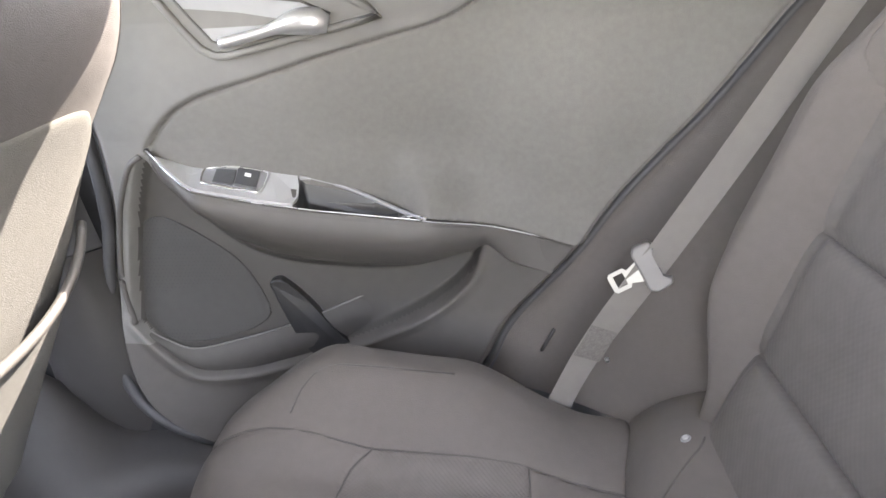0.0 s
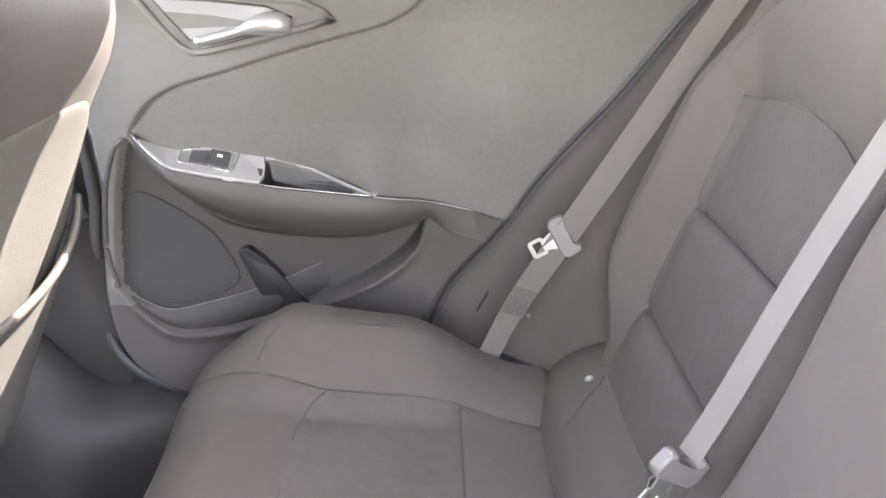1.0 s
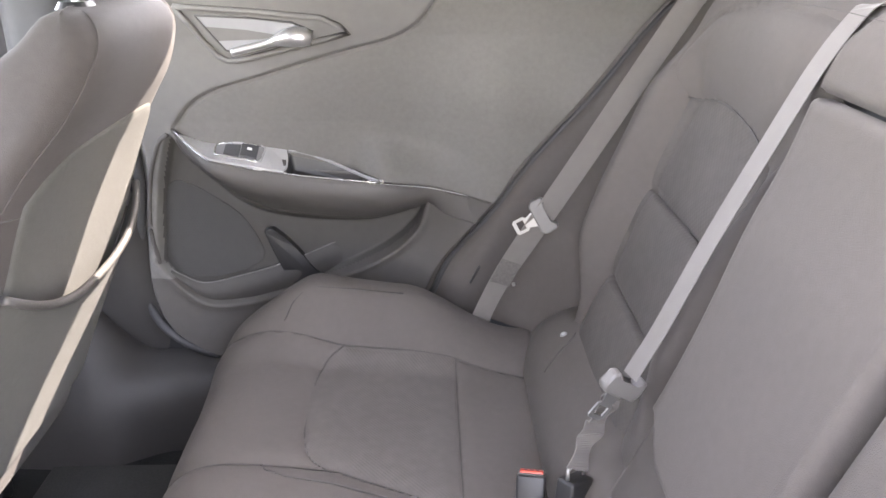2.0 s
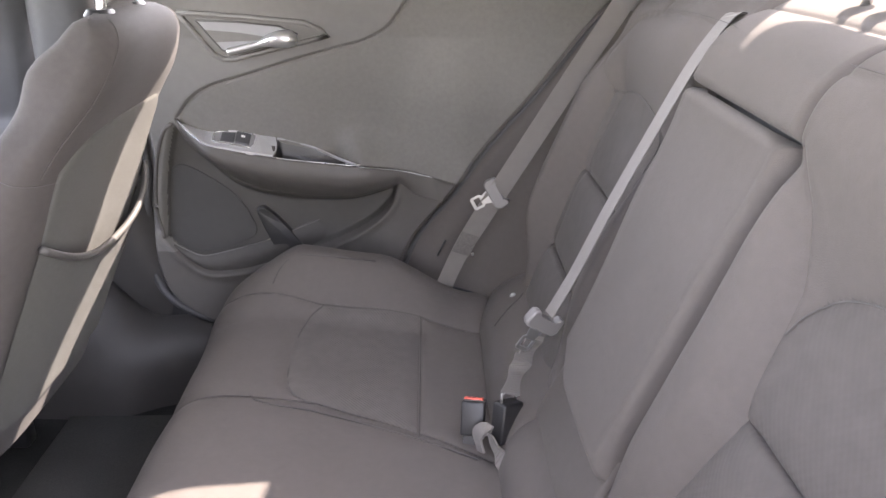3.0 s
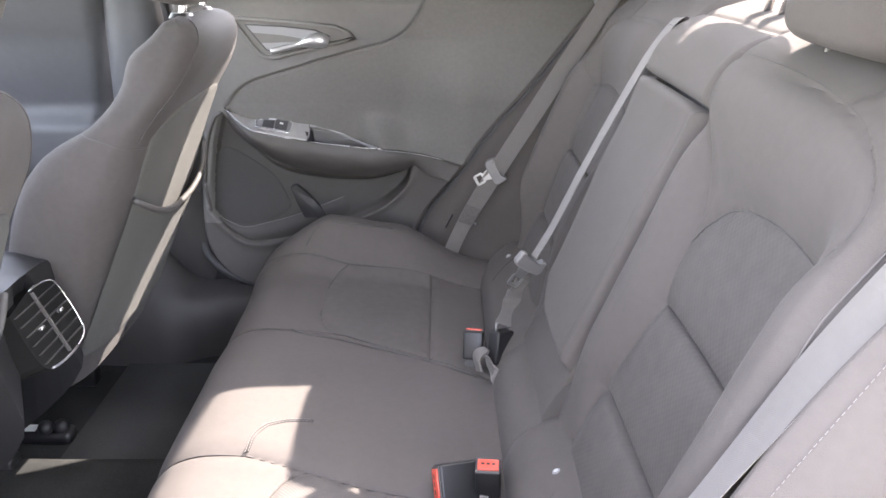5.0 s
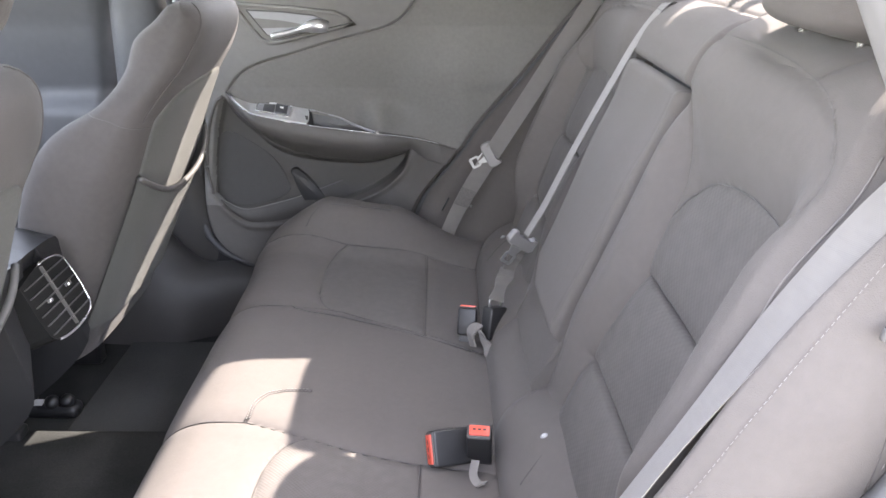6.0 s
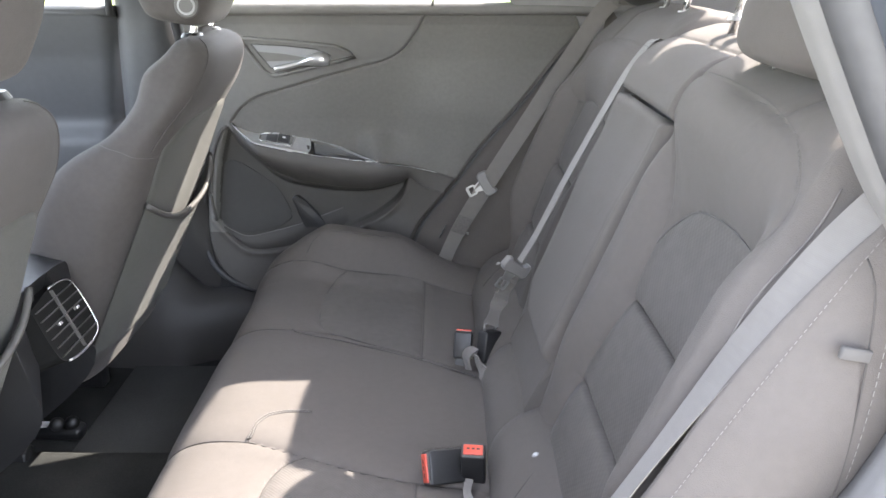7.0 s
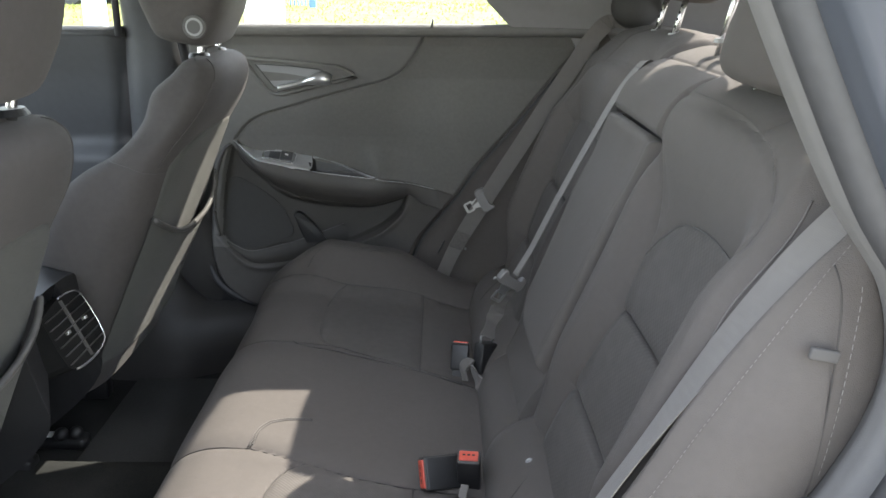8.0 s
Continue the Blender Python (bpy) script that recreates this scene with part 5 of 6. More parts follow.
fb = belt_line([(0.560, 0.600, 1.088), (0.522, 0.616, 1.090), (0.484, 0.618, 1.05), (0.452, 0.614, 1.0), (0.388, 0.607, 0.90), (0.326, 0.602, 0.80), (0.262, 0.604, 0.694), (0.192, 0.625, 0.566), (0.158, 0.632, 0.490), (0.148, 0.64, 0.455)])
part("webbing", strip_mesh("webbing", fb, [(0.82, 0.25, -0.5)] * 60, lambda t: 0.042 - 0.006 * sm(0.75, 0.95, t), 0.0016, WEB), WEB, far_belt)
part("label_patch", strip_mesh("label_patch", belt_line([(0.203, 0.622, 0.588), (0.183, 0.6245, 0.546)], 8), [(0.82, 0.25, -0.5)] * 8, 0.0385, 0.0030, WEB_SEWN), WEB_SEWN, far_belt, "folded sewn end of the webbing")
bm = bmesh.new()
bmesh.ops.create_uvsphere(bm, u_segments=24, v_segments=14, radius=1)
bmesh.ops.transform(bm, matrix=Matrix.Translation((0.575, 0.588, 1.125)) @ Matrix.Diagonal((0.055, 0.055, 0.048, 1)), verts=bm.verts)
part("belt_guide", bm, GRILLE, far_belt, "dark rounded plastic belt guide", smooth=True)
part("stop_button", tube_mesh("stop_button", [(0.207, 0.613, 0.548), (0.207, 0.618, 0.548)], 0.003, STEEL, 10), STEEL, far_belt, "small pale stop button")


def latch(parent, c, along, across, flip=1):
    """A latch plate: grey cover with a steel tongue that has a slot."""
    a, s = Vector(along).normalized(), Vector(across).normalized()
    s = (s - a * s.dot(a)).normalized()
    n = a.cross(s).normalized()
    C = Vector(c)

    def P(u, v, w=0.0):
        return C + s * (u * 0.84) + a * (v * 0.84) + n * w
    cover = [(-0.036, -0.006), (-0.034, 0.016), (-0.022, 0.020), (-0.018, 0.008), (0.020, 0.008), (0.024, 0.022), (0.034, 0.020), (0.037, -0.004), (0.030, -0.014), (-0.028, -0.014)]
    body = part("latch_cover", prism("latch_cover", [P(u, v, -0.007) for u, v in cover], n * 0.014, BUCKLE, 0.003), BUCKLE, parent, "grey plastic latch cover")
    bm = bmesh.new()
    outer = [(-0.016, -0.012), (-0.010, -0.030), (-0.015, -0.034), (-0.015, -0.054), (-0.011, -0.058), (0.011, -0.058), (0.015, -0.054), (0.015, -0.034), (0.010, -0.030), (0.016, -0.012)]
    slot = [(-0.0095, -0.036), (0.0095, -0.036), (0.0095, -0.051), (-0.0095, -0.051)]
    vo = [bm.verts.new(P(u, v, 0.001)) for u, v in outer]
    vs = [bm.verts.new(P(u, v, 0.001)) for u, v in slot]
    e = [bm.edges.new((vo[i], vo[(i + 1) % len(vo)])) for i in range(len(vo))] + [bm.edges.new((vs[i], vs[(i + 1) % 4])) for i in range(4)]
    bmesh.ops.triangle_fill(bm, use_beauty=True, edges=e)
    ext = bmesh.ops.extrude_face_region(bm, geom=list(bm.faces))
    bmesh.ops.translate(bm, verts=[v for v in ext["geom"] if isinstance(v, bmesh.types.BMVert)], vec=-n * 0.0022)
    part("tongue", bm, TONGUE, parent, "bright steel latch tongue with a slot")
    return body


latch(far_belt, (0.247, 0.603, 0.676), (0.85, -0.10, 0.50), (0.50, -0.20, -0.85))

mid_belt = thing("seat_belt", (0.24, 0.19, 0.45), "grey woven centre seat belt fastened down into its buckle", "seat belt", "rear seat belts")
mb = belt_line([(0.540, 0.223, 1.030), (0.520, 0.216, 1.040), (0.502, 0.2095, 1.034), (0.464, 0.1985, 0.985), (0.417, 0.1845, 0.902), (0.364, 0.1695, 0.802), (0.316, 0.1535, 0.706), (0.285, 0.141, 0.655)])
part("webbing", strip_mesh("webbing", mb, [Vector((0.105, -0.99, 0.104))] * 60, 0.034, 0.0016, WEB), WEB, mid_belt)
latch(mid_belt, (0.276, 0.142, 0.642), (0.58, 0.05, 0.80), (0.75, 0.40, -0.50))
lb = belt_line([(0.284, 0.160, 0.640), (0.272, 0.164, 0.614), (0.268, 0.160, 0.604), (0.258, 0.166, 0.580), (0.253, 0.160, 0.570), (0.245, 0.164, 0.548), (0.236, 0.152, 0.522)], 40)
part("lower_webbing", strip_mesh("lower_webbing", lb, [Vector((0.75, 0.50 + 0.16 * sin(16 * t), -0.35 + 0.12 * cos(13 * t))) for t in np.linspace(0, 1, 40)], lambda t: 0.034 + 0.005 * sin(14 * t), 0.0024, WEB), WEB, mid_belt, "crumpled lower webbing")

near_belt = thing("seat_belt", (0.30, -0.63, 0.60), "grey woven outer seat belt lying against the near seat wing", "seat belt", "rear seat belts")
nb = belt_line([(0.556, -0.590, 1.052), (0.520, -0.606, 1.020), (0.477, -0.6125, 0.9755), (0.4385, -0.6125, 0.926), (0.400, -0.6125, 0.872), (0.365, -0.6125, 0.816), (0.3295, -0.6125, 0.756), (0.3065, -0.6125, 0.716), (0.27, -0.612, 0.65), (0.225, -0.61, 0.57)])
part("webbing", strip_mesh("webbing", nb, [Vector((0.70, -0.66, 0.25)).lerp(Vector((-0.20, -0.78, 0.55)), 0.25 + 0.5 * sm(0.15, 0.7, t)) for t in np.linspace(0, 1, 60)], 0.046, 0.0016, WEB), WEB, near_belt)
part("anchor_guide", box("anchor_guide", (0.535, -0.615, 1.040), (0.565, -0.555, 1.062), BLACK, 0.005, 2), BLACK, near_belt, "black belt guide")


def buckle(at, along, across, size, label, slack=0.05, fastened=False):
    """A belt buckle: dark body with a red button and a short webbing stalk."""
    ob = thing("belt_buckle", at, label, "belt buckle", "belt buckles")
    a, s = Vector(along).normalized(), Vector(across).normalized()
    s = (s - a * s.dot(a)).normalized()
    n = a.cross(s).normalized()
    m = Matrix((s, n, a)).transposed().to_4x4()
    m.translation = Vector(at)
    w, d, h = size
    body = part("buckle_body", box("buckle_body", (-w / 2, -d / 2, 0), (w / 2, d / 2, h), BLACK, 0.004, 3, m), BLACK, ob)
    if fastened:
        loop = [(-w * 0.36, 0, h - 0.002), (-w * 0.40, 0, h + 0.012), (-w * 0.2, 0, h + 0.018), (w * 0.2, 0, h + 0.018), (w * 0.40, 0, h + 0.012), (w * 0.36, 0, h - 0.002)]
        part("tongue_loop", tube_mesh("tongue_loop", [m @ Vector(q) for q in loop], 0.0026, TONGUE, 8), TONGUE, ob, "bright steel loop pushed into the buckle")
        part("stalk", strip_mesh("stalk", [tuple(Vector(at) + a * q) for q in np.linspace(-slack, 0.01, 6)], [s] * 6, w * 0.8, 0.004, BLACK), BLACK, ob)
        return ob
    part("button_frame", box("button_frame", (-w * 0.46, -d * 0.46, h - 0.001), (w * 0.46, d * 0.46, h + 0.002), DOOR_HARD, 0.0015, 2, m), DOOR_HARD, body)
    part("release_button", box("release_button", (-w * 0.40, -d * 0.36, h + 0.0005), (w * 0.40, d * 0.30, h + 0.0045), RED, 0.0015, 2, m), RED, body, "red release button")
    for k in (-1, 0, 1):
        part("button_mark", box("button_mark", (k * w * 0.2 - w * 0.06, -d * 0.05, h + 0.0044), (k * w * 0.2 + w * 0.06, d * 0.06, h + 0.0048), BLACK, 0, 1, m), BLACK, body, "plain dark bar on the button")
    base = Vector(at) - a * slack
    part("stalk", strip_mesh("stalk", [tuple(lerp(base, Vector(at) + a * 0.01, t)) for t in np.linspace(0, 1, 6)], [s] * 6, w * 0.8, 0.004, BLACK), BLACK, ob)
    return ob


buckle((0.184, 0.162, 0.446), (0.06, 0.38, 0.92), (0.95, -0.2, 0.0), (0.036, 0.018, 0.052), "black belt buckle with a red button beside the seat gap", 0.02)
buckle((0.229, 0.140, 0.452), (0.10, 0.22, 0.97), (0.75, 0.65, 0.0), (0.040, 0.026, 0.060), "black buckle of the centre belt with its tongue pushed in", 0.02, True)
stalk_far = thing("buckle_strap", (0.20, 0.12, 0.43), "short grey loop of buckle strap in the seat gap", "belt strap", "buckle straps")
part("strap", strip_mesh("strap", belt_line([(0.195, 0.135, 0.437), (0.190, 0.142, 0.462), (0.203, 0.132, 0.474), (0.216, 0.112, 0.455), (0.226, 0.092, 0.442)], 24), [Vector((0.4, -0.75, -0.4))] * 24, 0.024, 0.003, WEB), WEB, stalk_far)
part("strap_end", strip_mesh("strap_end", belt_line([(0.216, 0.112, 0.457), (0.232, 0.100, 0.447), (0.24, 0.086, 0.44)], 12), [Vector((0.6, -0.6, 0.3))] * 12, 0.018, 0.004, WEB), WEB, stalk_far)
buckle((0.180, -0.186, 0.450), (-0.92, -0.42, 0.16), (-0.1, 0.55, 0.83), (0.052, 0.024, 0.066), "black belt buckle with a red button lying on its edge", 0.02)
buckle((0.192, -0.190, 0.424), (-0.04, -0.40, 0.92), (1.0, -0.1, 0.0), (0.036, 0.025, 0.080), "upright black belt buckle with a red button", 0.01)
stalk_n = thing("buckle_strap", (0.19, -0.24, 0.43), "short grey buckle strap end in the seat gap", "belt strap", "buckle straps")
part("strap", strip_mesh("strap", belt_line([(0.184, -0.228, 0.452), (0.180, -0.246, 0.442), (0.186, -0.258, 0.436), (0.198, -0.262, 0.440)], 20), [Vector((0.9, 0.1, 0.2))] * 20, 0.012, 0.003, WEB), WEB, stalk_n)

# ---- front seats ----
def front_seat(name, yc, dx, dz, label):
    """A front seat seen from behind: padded back with side bolsters, map pocket, shell, frame, restraint."""
    ob = thing(name, (-0.75 + dx, yc, 0.20), label, "car seat", "front seats")
    rear = curve_of([(-0.302, 1.040), (-0.272, 1.033), (-0.257, 1.014), (-0.259, 0.985), (-0.279, 0.940), (-0.330, 0.862), (-0.395, 0.705), (-0.460, 0.550), (-0.505, 0.440), (-0.520, 0.405)])
    front = curve_of([(-0.306, 1.040), (-0.330, 1.032), (-0.352, 1.010), (-0.388, 0.980), (-0.402, 0.930), (-0.446, 0.880), (-0.540, 0.828), (-0.604, 0.72), (-0.642, 0.55), (-0.655, 0.44), (-0.655, 0.40)])
    mid_front = curve_of([(-0.306, 1.040), (-0.325, 1.032), (-0.342, 1.010), (-0.365, 0.980), (-0.395, 0.900), (-0.425, 0.840), (-0.470, 0.74), (-0.520, 0.62), (-0.56, 0.50), (-0.59, 0.44), (-0.60, 0.40)])
    hw = lambda v: float(np.interp(v, [0, 0.015, 0.035, 0.07, 0.14, 0.27, 0.47, 0.7, 1], [0.085, 0.115, 0.135, 0.152, 0.180, 0.226, 0.254, 0.244, 0.225]))

    def cross(v, a):
        """Outline at height v (0 top), a: 0..1 round from the rear middle."""
        r, f, mf = rear(v), front(v), mid_front(v)
        w = hw(v)
        ang = 2 * pi * a
        c, s_ = cos(ang), sin(ang)
        k = 4.2
        rr = (abs(c) ** k + abs(s_) ** k) ** (-1 / k)
        y = w * rr * s_
        fx = lerp(mf[0], f[0], sm(0.45, 0.95, abs(y) / w))
        xm, hd = (r[0] + fx) / 2, (r[0] - fx) / 2
        z = lerp(r[1], f[1], 0.5 - 0.5 * rr * c)
        x = xm + hd * max(-1, min(1, rr * c))
        x -= 0.012 * (abs(y) / w) ** 4 * sm(0.0, 0.7, c)
        return (x + dx, yc + y, z + dz)

    part("backrest", grid_mesh("backrest", lambda u, v: cross(v, u), 72, 60, FRONT_CLOTH_SHADED, closed_u=True), FRONT_CLOTH_SHADED, ob)
    top_loop = [cross(0.0, a) for a in np.linspace(0, 1, 49)[:-1]]
    c0 = np.mean(np.array(top_loop), axis=0)
    part("backrest_top", mesh_from("backrest_top", [tuple(c0 + np.array((0, 0, 0.012)))] + top_loop + [tuple(lerp(np.array(p), c0, 0.45) + np.array((0, 0, 0.009))) for p in top_loop],
         [(0, 49 + i, 49 + (i + 1) % 48) for i in range(48)] + [(49 + i, 1 + i, 1 + (i + 1) % 48, 49 + (i + 1) % 48) for i in range(48)], FRONT_CLOTH_SHADED), FRONT_CLOTH_SHADED, ob)
    # seams across the side bolsters
    for a0, a1 in ((0.60, 0.90), (0.40, 0.10)):
        part("seam_cord", tube_mesh("seam_cord", [cross(0.30 + 0.05 * t, lerp(a0, a1, t)) for t in np.linspace(0, 1, 24)], 0.0008, SOFT_THREAD, 6), SOFT_THREAD, ob)

    for a0 in (0.115, 0.885):
        part("seam_cord", tube_mesh("seam_cord", [cross(v, a0 + 0.02 * (v - 0.03) / 0.3 * (1 if a0 < 0.5 else -1)) for v in np.linspace(0.03, 0.33, 30)], 0.0012, SEAMLINE, 6), SEAMLINE, ob)
    # rear face: upper pocket panel and the sagging map pocket with its rim
    def rear_at(y, v, off):
        r, f, mf, w = rear(v), front(v), mid_front(v), hw(v)
        q = min(0.97, abs(y) / w)
        cx = (1 - q ** 4.2) ** (1 / 4.2)
        fx = lerp(mf[0], f[0], sm(0.45, 0.95, q))
        x = (r[0] + fx) / 2 + (r[0] - fx) / 2 * cx - 0.012 * q ** 4
        z = lerp(r[1], f[1], 0.5 - 0.5 * cx)
        return (x + off * 0.92 + dx, yc + y, z - off * 0.38 + dz)

    def pocket_panel(u, v):
        y = lerp(-0.188, 0.188, u) * (1 + 0.10 * v)
        vv = lerp(0.255 + 0.075 * abs(2 * u - 1) ** 5, 0.90, v)
        return rear_at(y, vv, 0.004)

    part("map_pocket_backing", puff_mesh("map_pocket_backing", pocket_panel, 30, 30, POCKET_CLOTH, 0.004, 0.02, 0.01, out=-1.0), POCKET_CLOTH, ob)

    def sag(u, v):
        y = lerp(-0.205, 0.205, u) * (1 + 0.05 * v)
        edge = 1 - abs(2 * u - 1) ** 2.5
        v0 = 0.47 + 0.075 * edge
        return rear_at(y, lerp(v0, 0.90, v), 0.010 + 0.021 * edge * (1 - v) ** 1.3)

    part("map_pocket", grid_mesh("map_pocket", sag, 40, 24, POCKET_CLOTH), POCKET_CLOTH, ob)
    part("pocket_rim", tube_mesh("pocket_rim", [sag(u, 0.0) for u in np.linspace(0, 1, 40)], 0.0055, DOOR_HARD, 10), DOOR_HARD, ob, "smooth grey rim of the sagging map pocket")
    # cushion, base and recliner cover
    part("seat_cushion", box("seat_cushion", (-1.10 + dx, yc - 0.26, 0.34 + dz), (-0.66 + dx, yc + 0.26, 0.50 + dz), FRONT_CLOTH_SHADED, 0.05, 4), FRONT_CLOTH_SHADED, ob)
    part("seat_base", box("seat_base", (-1.05 + dx, yc - 0.22, 0.24), (-0.78 + dx, yc + 0.22, 0.36 + dz), BLACK, 0.01), BLACK, ob)
    for sy in (-1, 1):
        part("seat_rail", box("seat_rail", (-1.10 + dx, yc + sy * 0.19 - 0.02, 0.178), (-0.68 + dx, yc + sy * 0.19 + 0.02, 0.245), BLACK, 0.006), BLACK, ob)
    # head restraint: broad pad with a button in its side
    A = Vector((-0.336 + dx * 0.85, yc, 1.060 + dz * 0.6))
    tilt = Matrix.Translation(A) @ Matrix.Rotation(radians(10), 4, "Y")

    def pad(u, v):
        a = 2 * pi * u
        c, s_ = cos(a), sin(a)
        k = 3.8
        rr = (abs(c) ** k + abs(s_) ** k) ** (-1 / k)
        t = pi * v
        ring = max(0.0, 1 - abs(cos(t)) ** 5) ** (1 / 5)
        zz = 0.20 * (0.5 - 0.5 * (abs(cos(t)) ** 0.5) * (1 if cos(t) > 0 else -1))
        d = 0.058 + 0.020 * sm(0.0, 0.10, zz) - 0.02 * sm(0.13, 0.2, zz)
        return tuple(tilt @ Vector((d * rr * c * ring - 0.02 * (c < 0) * sm(0, 0.1, zz), 0.134 * rr * s_ * ring * (1 - 0.08 * sm(0.08, 0.0, zz)), zz)))

    part("headrest", grid_mesh("headrest", pad, 56, 34, FRONT_CLOTH_SHADED, closed_u=True), FRONT_CLOTH_SHADED, ob)
    for sy in (-1, 1):
        p0, p1 = tilt @ Vector((0.030, sy * 0.062, -0.05)), tilt @ Vector((0.030, sy * 0.062, 0.03))
        part("headrest_post", tube_mesh("headrest_post", [p0, p1], 0.0065, CHROME, 14), CHROME, ob)
        bm = bmesh.new()
        bmesh.ops.create_cone(bm, cap_ends=True, segments=24, radius1=0.021, radius2=0.016, depth=0.008)
        bmesh.ops.transform(bm, matrix=Matrix.Translation(tilt @ Vector((0.028, sy * 0.062, -0.016))) @ Matrix.Diagonal((1.0, 1.25, 1, 1)), verts=bm.verts)
        part("post_sleeve", bm, BLACK, ob, "black collar of the headrest post")
    for sy in (-1,):
        cpt = tilt @ Vector((0.034, sy * 0.1325, 0.040))
        for rad, dep, mt in ((0.0215, 0.003, DOOR_HARD), (0.0165, 0.005, GLOSS), (0.0125, 0.0065, DOOR_HARD)):
            bm = bmesh.new()
            bmesh.ops.create_cone(bm, cap_ends=True, segments=28, radius1=rad, radius2=rad * 0.92, depth=dep)
            bmesh.ops.transform(bm, matrix=Matrix.Translation(cpt + Vector((0, sy * dep * 0.4, 0))) @ Matrix.Rotation(radians(90), 4, "X"), verts=bm.verts)
            part("release_button", bm, mt, ob, "round button in the side of the headrest")
    return ob


front_seat("front_seat", 0.345, 0.0, 0.0, "dark grey cloth front passenger seat with a sunlit map pocket")
front_seat("front_seat", -0.385, -0.058, -0.025, "dark grey cloth driver seat set a little forward")

# ---- centre console with rear vents ----
console = thing("centre_console", (-0.62, 0, 0.20), "black centre console with two rear air vents", "console")
CO = [(0.0, 0.178), (0.135, 0.178), (0.132, 0.26), (0.112, 0.36), (0.118, 0.50), (0.125, 0.60), (0.120, 0.66), (0.095, 0.685), (0.0, 0.690)]


def con_shell(u, v):
    half = curve_of(CO, 80)
    t = 2 * u if u < 0.5 else 2 * (1 - u)
    y, z = half(1 - t)
    sgn = 1 if u < 0.5 else -1
    x = lerp(-1.35, -0.515, v)
    r = sm(0.86, 1.0, v)
    lean = 0.045 * sm(0.66, 0.45, z) * sm(0.86, 1, v) - 0.42 * sm(0.50, 0.19, z) * sm(0.4, 1, v)
    return (x + lean * 0.6, sgn * y * (1 - 0.10 * r ** 3), z - 0.012 * r ** 3 * (z > 0.5))


part("console_body", grid_mesh("console_body", con_shell, 60, 40, BLACK), BLACK, console)
back_o = [con_shell(u, 1.0) for u in np.linspace(0, 1, 61)]
part("console_back", mesh_from("console_back", [(p[0] + 0.0, p[1], p[2]) for p in back_o], [tuple(range(len(back_o)))], BLACK, False), BLACK, console)
VT = Matrix.Translation((-0.480, -0.005, 0.606)) @ Matrix.Rotation(radians(-23), 4, "Y") @ Matrix.Diagonal((1.0, 0.72, 0.98, 1.0))
vent_o = [(0.0, -0.098, 0.048), (0.0, 0.0, 0.058), (0.0, 0.078, 0.052), (0.0, 0.100, 0.030), (0.0, 0.100, -0.030), (0.0, 0.080, -0.055), (0.0, 0.0, -0.062), (0.0, -0.085, -0.052), (0.0, -0.103, -0.02)]
vo = [VT @ Vector(tuple(curve_of(vent_o + vent_o[:1])(t))) for t in np.linspace(0, 1, 60)]
vents = part("vent_housing", prism("vent_housing", vo[:-1], VT.to_3x3() @ Vector((-0.05, 0, 0)), VENT, 0.0), VENT, console, "black vent housing")
part("vent_frame", tube_mesh("vent_frame", vo[10:48], 0.0020, SILVER, 10), SILVER, vents, "silver frame round the vents")
for k in range(6):
    z = -0.042 + 0.0165 * k
    part("vane", box("vane", (-0.002, -0.090, -0.0008), (0.004, 0.090, 0.0008), DOOR_HARD, 0.0004, 1, VT @ Matrix.Translation((0.002, 0, z)) @ Matrix.Rotation(radians(-8), 4, "Y")), DOOR_HARD, vents)
part("vent_divider", box("vent_divider", (-0.01, -0.0020, -0.056), (0.006, 0.0020, 0.054), DOOR_HARD, 0.001, 2, VT), DOOR_HARD, vents, "grey divider between the vents")
for y in (-0.045, 0.045):
    part("vane_knob", box("vane_knob", (0.002, -0.007, -0.003), (0.010, 0.007, 0.003), SILVER, 0.0015, 2, VT @ Matrix.Translation((0, y, 0.004))), SILVER, vents, "bright vent knob")
# rail end with a paper label on the floor
label_thing = thing("rail_label", (-0.70, 0.306, 0.176), "black seat rail end with a small white paper label", "rail end")
part("rail_end", box("rail_end", (-0.752, 0.284, 0.176), (-0.640, 0.328, 0.206), BLACK, 0.012, 3), BLACK, label_thing)
part("rail_post", box("rail_post", (-0.748, 0.316, 0.196), (-0.736, 0.328, 0.262), BLACK, 0.008, 3), BLACK, label_thing)
part("paper", box("paper", (-0.740, 0.294, 0.2062), (-0.716, 0.318, 0.2072), WHITE, 0, 1, None), WHITE, label_thing, "white paper label")
for q in ((-0.694, 0.298), (-0.664, 0.304)):
    bm = bmesh.new()
    bmesh.ops.create_uvsphere(bm, u_segments=16, v_segments=8, radius=0.016)
    bmesh.ops.transform(bm, matrix=Matrix.Translation((q[0], q[1], 0.212)), verts=bm.verts)
    part("bolt_cap", bm, BLACK, label_thing, smooth=True)

# ---- outside: a grass bank beyond the far windows ----
def land(x, y):
    return 0.80 * sm(3.0, 13.0, y) + 0.25 * sm(18, 60, y) + 0.04 * noise.noise(Vector((x * 0.4, y * 0.4, 0))) * sm(3, 6, y)


def land_pt(u, v):
    x = 160 * (2 * u - 1) * abs(2 * u - 1) ** 1.5
    y = 200 * (2 * v - 1) * abs(2 * v - 1) ** 1.5
    return (x, y, land(x, y) - 0.0)


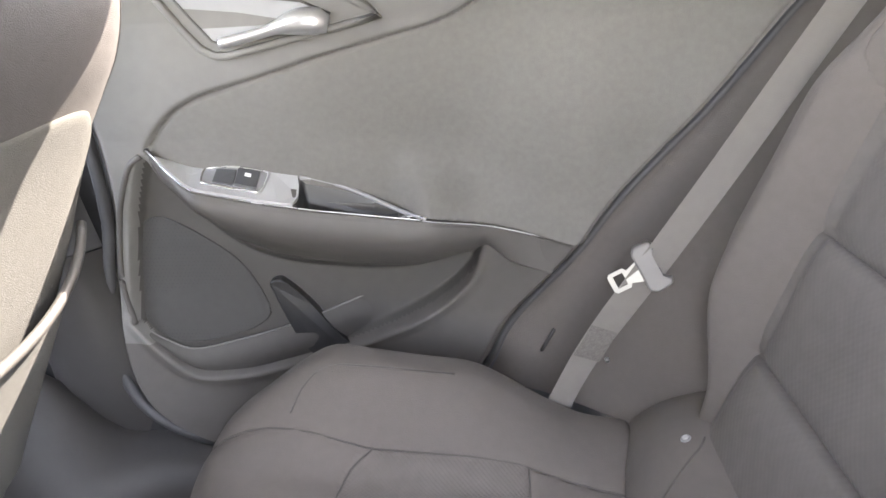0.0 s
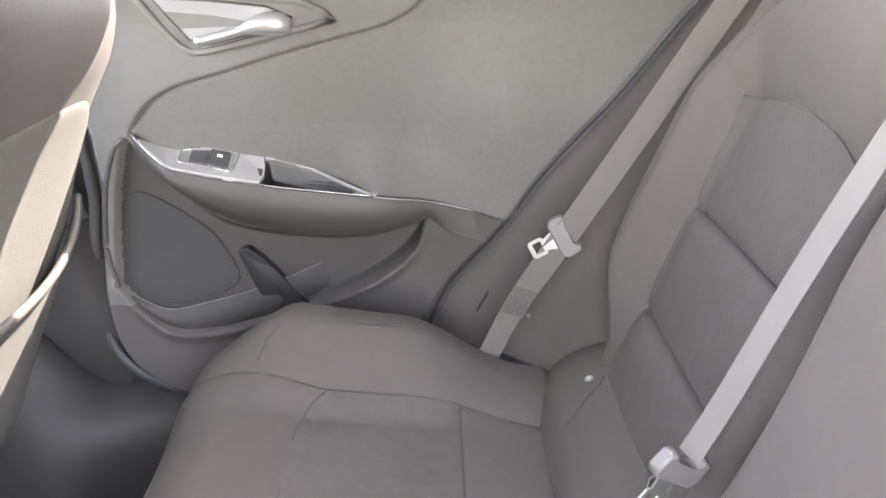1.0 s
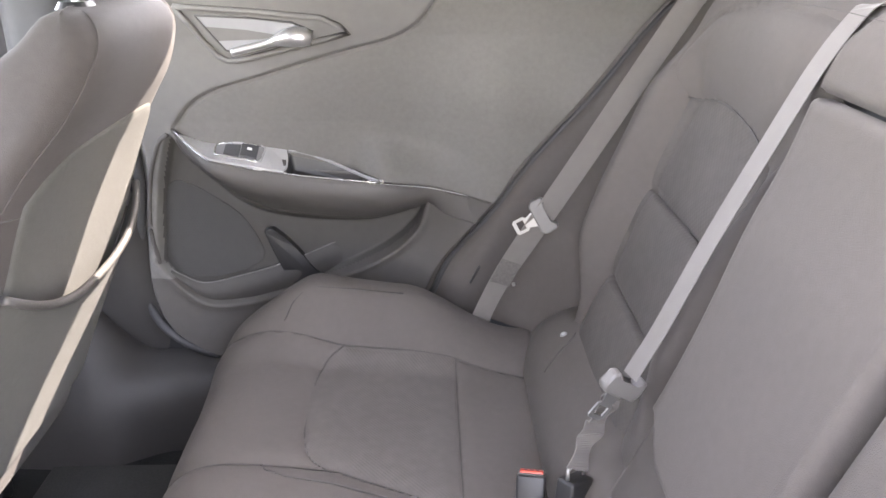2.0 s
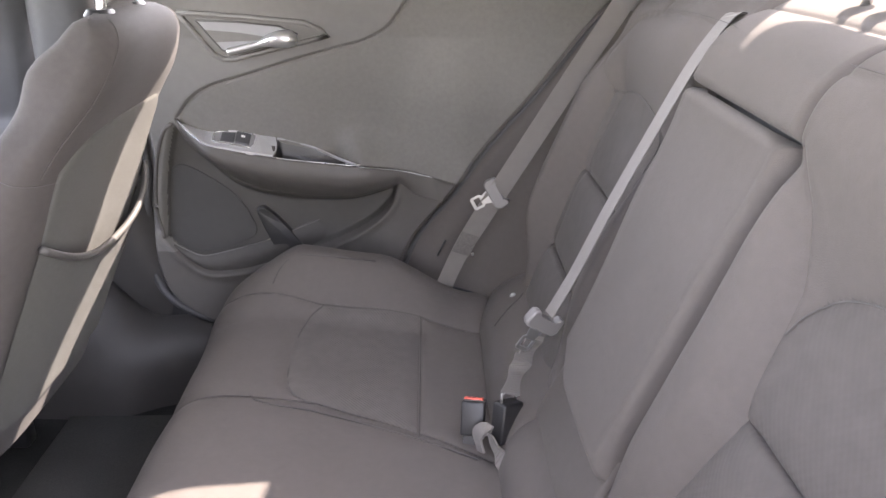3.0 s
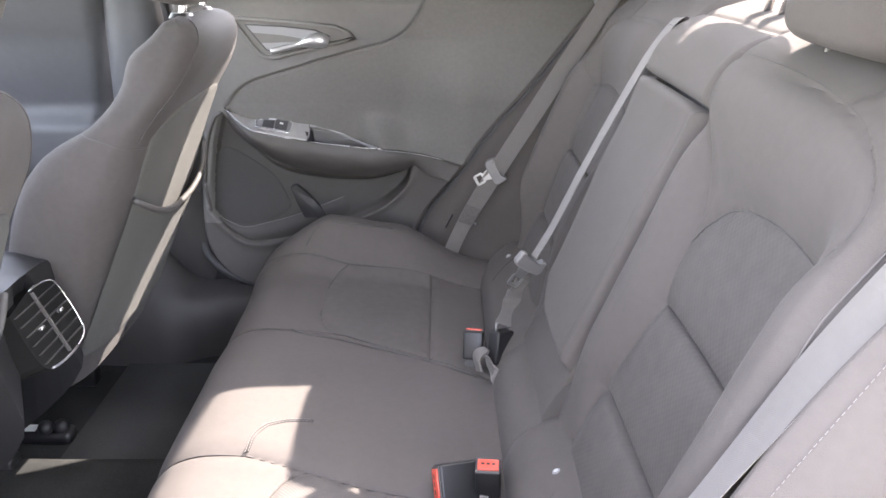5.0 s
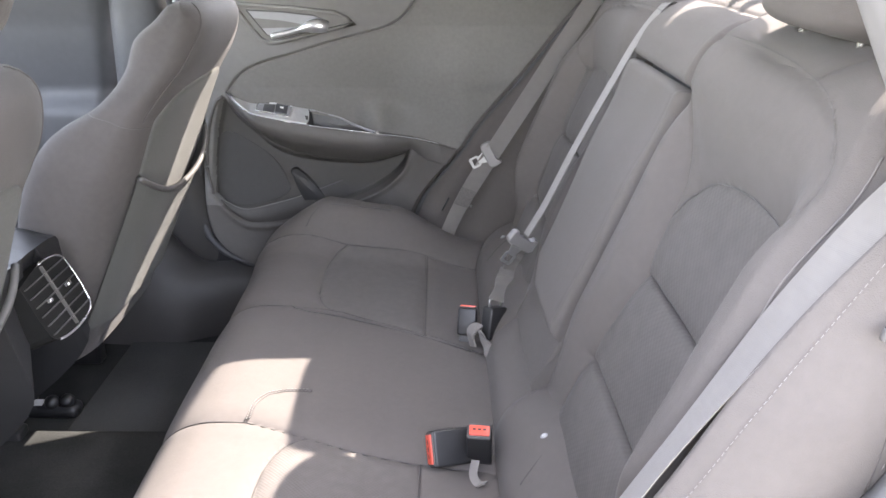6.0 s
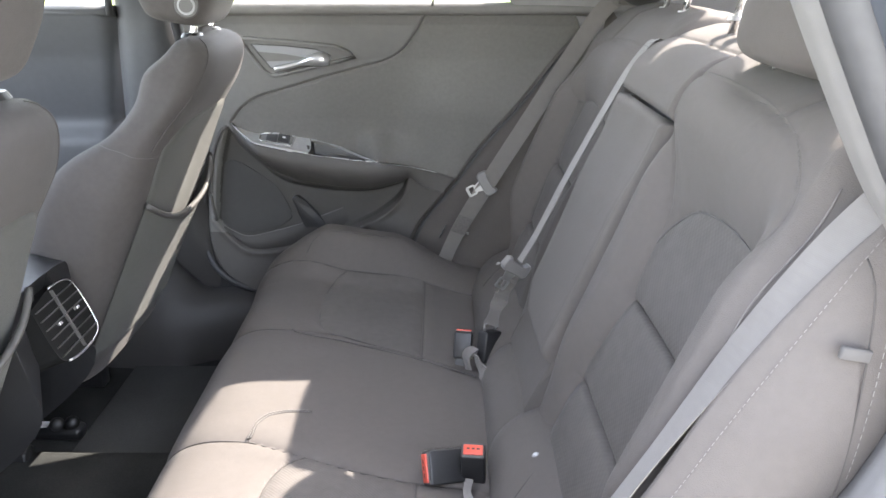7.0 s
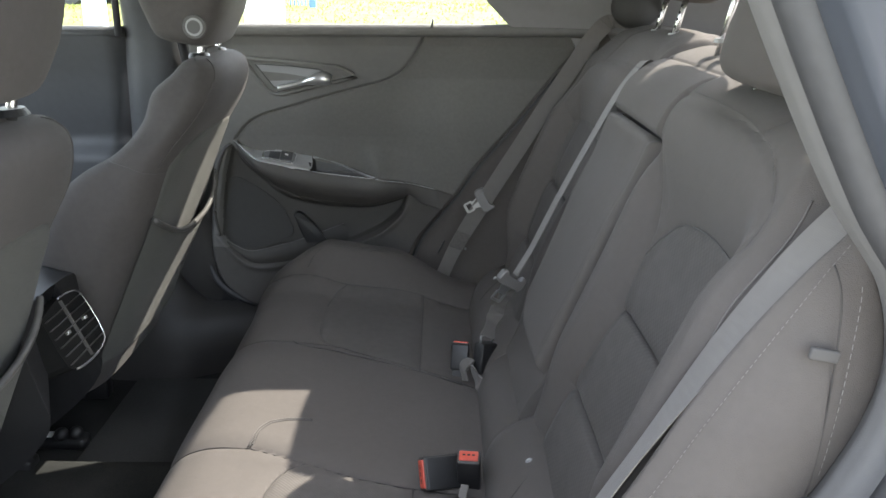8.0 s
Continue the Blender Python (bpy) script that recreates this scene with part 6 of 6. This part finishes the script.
tagged(part("ground", grid_mesh("ground", land_pt, 90, 120, GRASS_SOIL), GRASS_SOIL), "sunlit grass bank beside the parking place", "ground", kind="structure")
# paving out of view, kept pale as a reflector for the interior
tagged(part("pavement", box("pavement", (-14, -14, 0.0), (14, 2.6, 0.012), BOUNCE_PAVING), BOUNCE_PAVING), "unseen paving of the parking place, made pale to bounce light", "pavement", kind="structure")
rng = random.Random(4)
verts, faces = [], []
for _ in range(16000):
    y = rng.uniform(6.0, 22.0)
    x = rng.uniform(-0.62 * (y + 1.3), 0.40 * (y + 1.3)) + 0.1
    z = land(x, y)
    h = rng.uniform(0.015, 0.045)
    a, w = rng.uniform(0, 2 * pi), rng.uniform(0.006, 0.018)
    bx, by = rng.uniform(-0.05, 0.05), rng.uniform(-0.05, 0.05)
    o = len(verts)
    verts += [(x - w * cos(a), y - w * sin(a), z - 0.01), (x + w * cos(a), y + w * sin(a), z - 0.01), (x + bx, y + by, z + h)]
    faces.append((o, o + 1, o + 2))
tagged(part("grass", mesh_from("grass", verts, faces, GRASS, False), GRASS), "short sunlit grass on the bank", "grass", kind="stuff")


def post(x, y, w, h, material, name, label, category):
    ob = thing(name, (x, y, land(x, y)), label, category)
    part("shaft", box("shaft", (x - w / 2, y - w / 2, land(x, y) - 0.1), (x + w / 2, y + w / 2, land(x, y) + h), material, w * 0.08, 2), material, ob)
    part("cap", box("cap", (x - w * 0.6, y - w * 0.6, land(x, y) + h), (x + w * 0.6, y + w * 0.6, land(x, y) + h + 0.03), material, 0.01, 2), material, ob)
    return ob


LIGHTBLUE = mat("pale_blue_paint", (0.45, 0.62, 0.80), 0.45, 0, 0.06, 10)
post(-4.40, 9.7, 0.24, 2.6, LIGHTBLUE, "blue_post", "pale blue painted steel post on the grass bank", "post")
post(-1.96, 12.5, 0.10, 2.4, BLUE, "blue_post", "slim dark blue painted steel post on the grass", "post")
post(-2.17, 9.7, 0.46, 2.2, WHITEPAINT, "white_cabinet", "white painted roadside cabinet on the grass", "cabinet")

# fence of upright bars beside the slim post
fence = thing("fence", (-2.2, 12.9, land(-2.2, 12.9)), "dark blue steel fence of upright bars", "fence")
for k in range(7):
    x = -2.40 + 0.065 * k
    part("fence_bar", box("fence_bar", (x - 0.012, 12.89, land(x, 12.9) - 0.05), (x + 0.012, 12.91, land(x, 12.9) + 1.3), BLUE), BLUE, fence)
for h in (0.15, 1.15):
    part("fence_rail", box("fence_rail", (-2.44, 12.88, land(-2.2, 12.9) + h), (-1.98, 12.92, land(-2.2, 12.9) + h + 0.04), BLUE), BLUE, fence)

# a parked car at the top of the bank, of which the low part shows
parked = thing("parked_car", (-6.6, 13.4, land(-6.6, 13.4)), "dark parked car standing beyond the grass", "car")
gz = land(-6.6, 13.4)
body_o = [(-9.2, 0.35), (-9.3, 0.75), (-8.6, 0.95), (-8.0, 1.40), (-6.8, 1.45), (-6.1, 1.0), (-5.1, 0.85), (-4.95, 0.45), (-5.1, 0.25), (-9.0, 0.22)]
part("car_body", prism("car_body", [(x, 13.1, gz + z) for x, z in body_o], (0, 1.7, 0), FRONT_DOOR, 0.06, 3), FRONT_DOOR, parked)
for x in (-8.35, -6.25):
    for y in (13.08, 14.65):
        bm = bmesh.new()
        bmesh.ops.create_cone(bm, cap_ends=True, segments=32, radius1=0.33, radius2=0.33, depth=0.22)
        bmesh.ops.transform(bm, matrix=Matrix.Translation((x, y + 0.08, gz + 0.32)) @ Matrix.Rotation(radians(90), 4, "X"), verts=bm.verts)
        wheel = part("tyre", bm, RUBBER, parked)
        bm = bmesh.new()
        bmesh.ops.create_cone(bm, cap_ends=True, segments=24, radius1=0.20, radius2=0.17, depth=0.03)
        bmesh.ops.transform(bm, matrix=Matrix.Translation((x, y - 0.04, gz + 0.32)) @ Matrix.Rotation(radians(90), 4, "X"), verts=bm.verts)
        part("rim", bm, SILVER, parked)
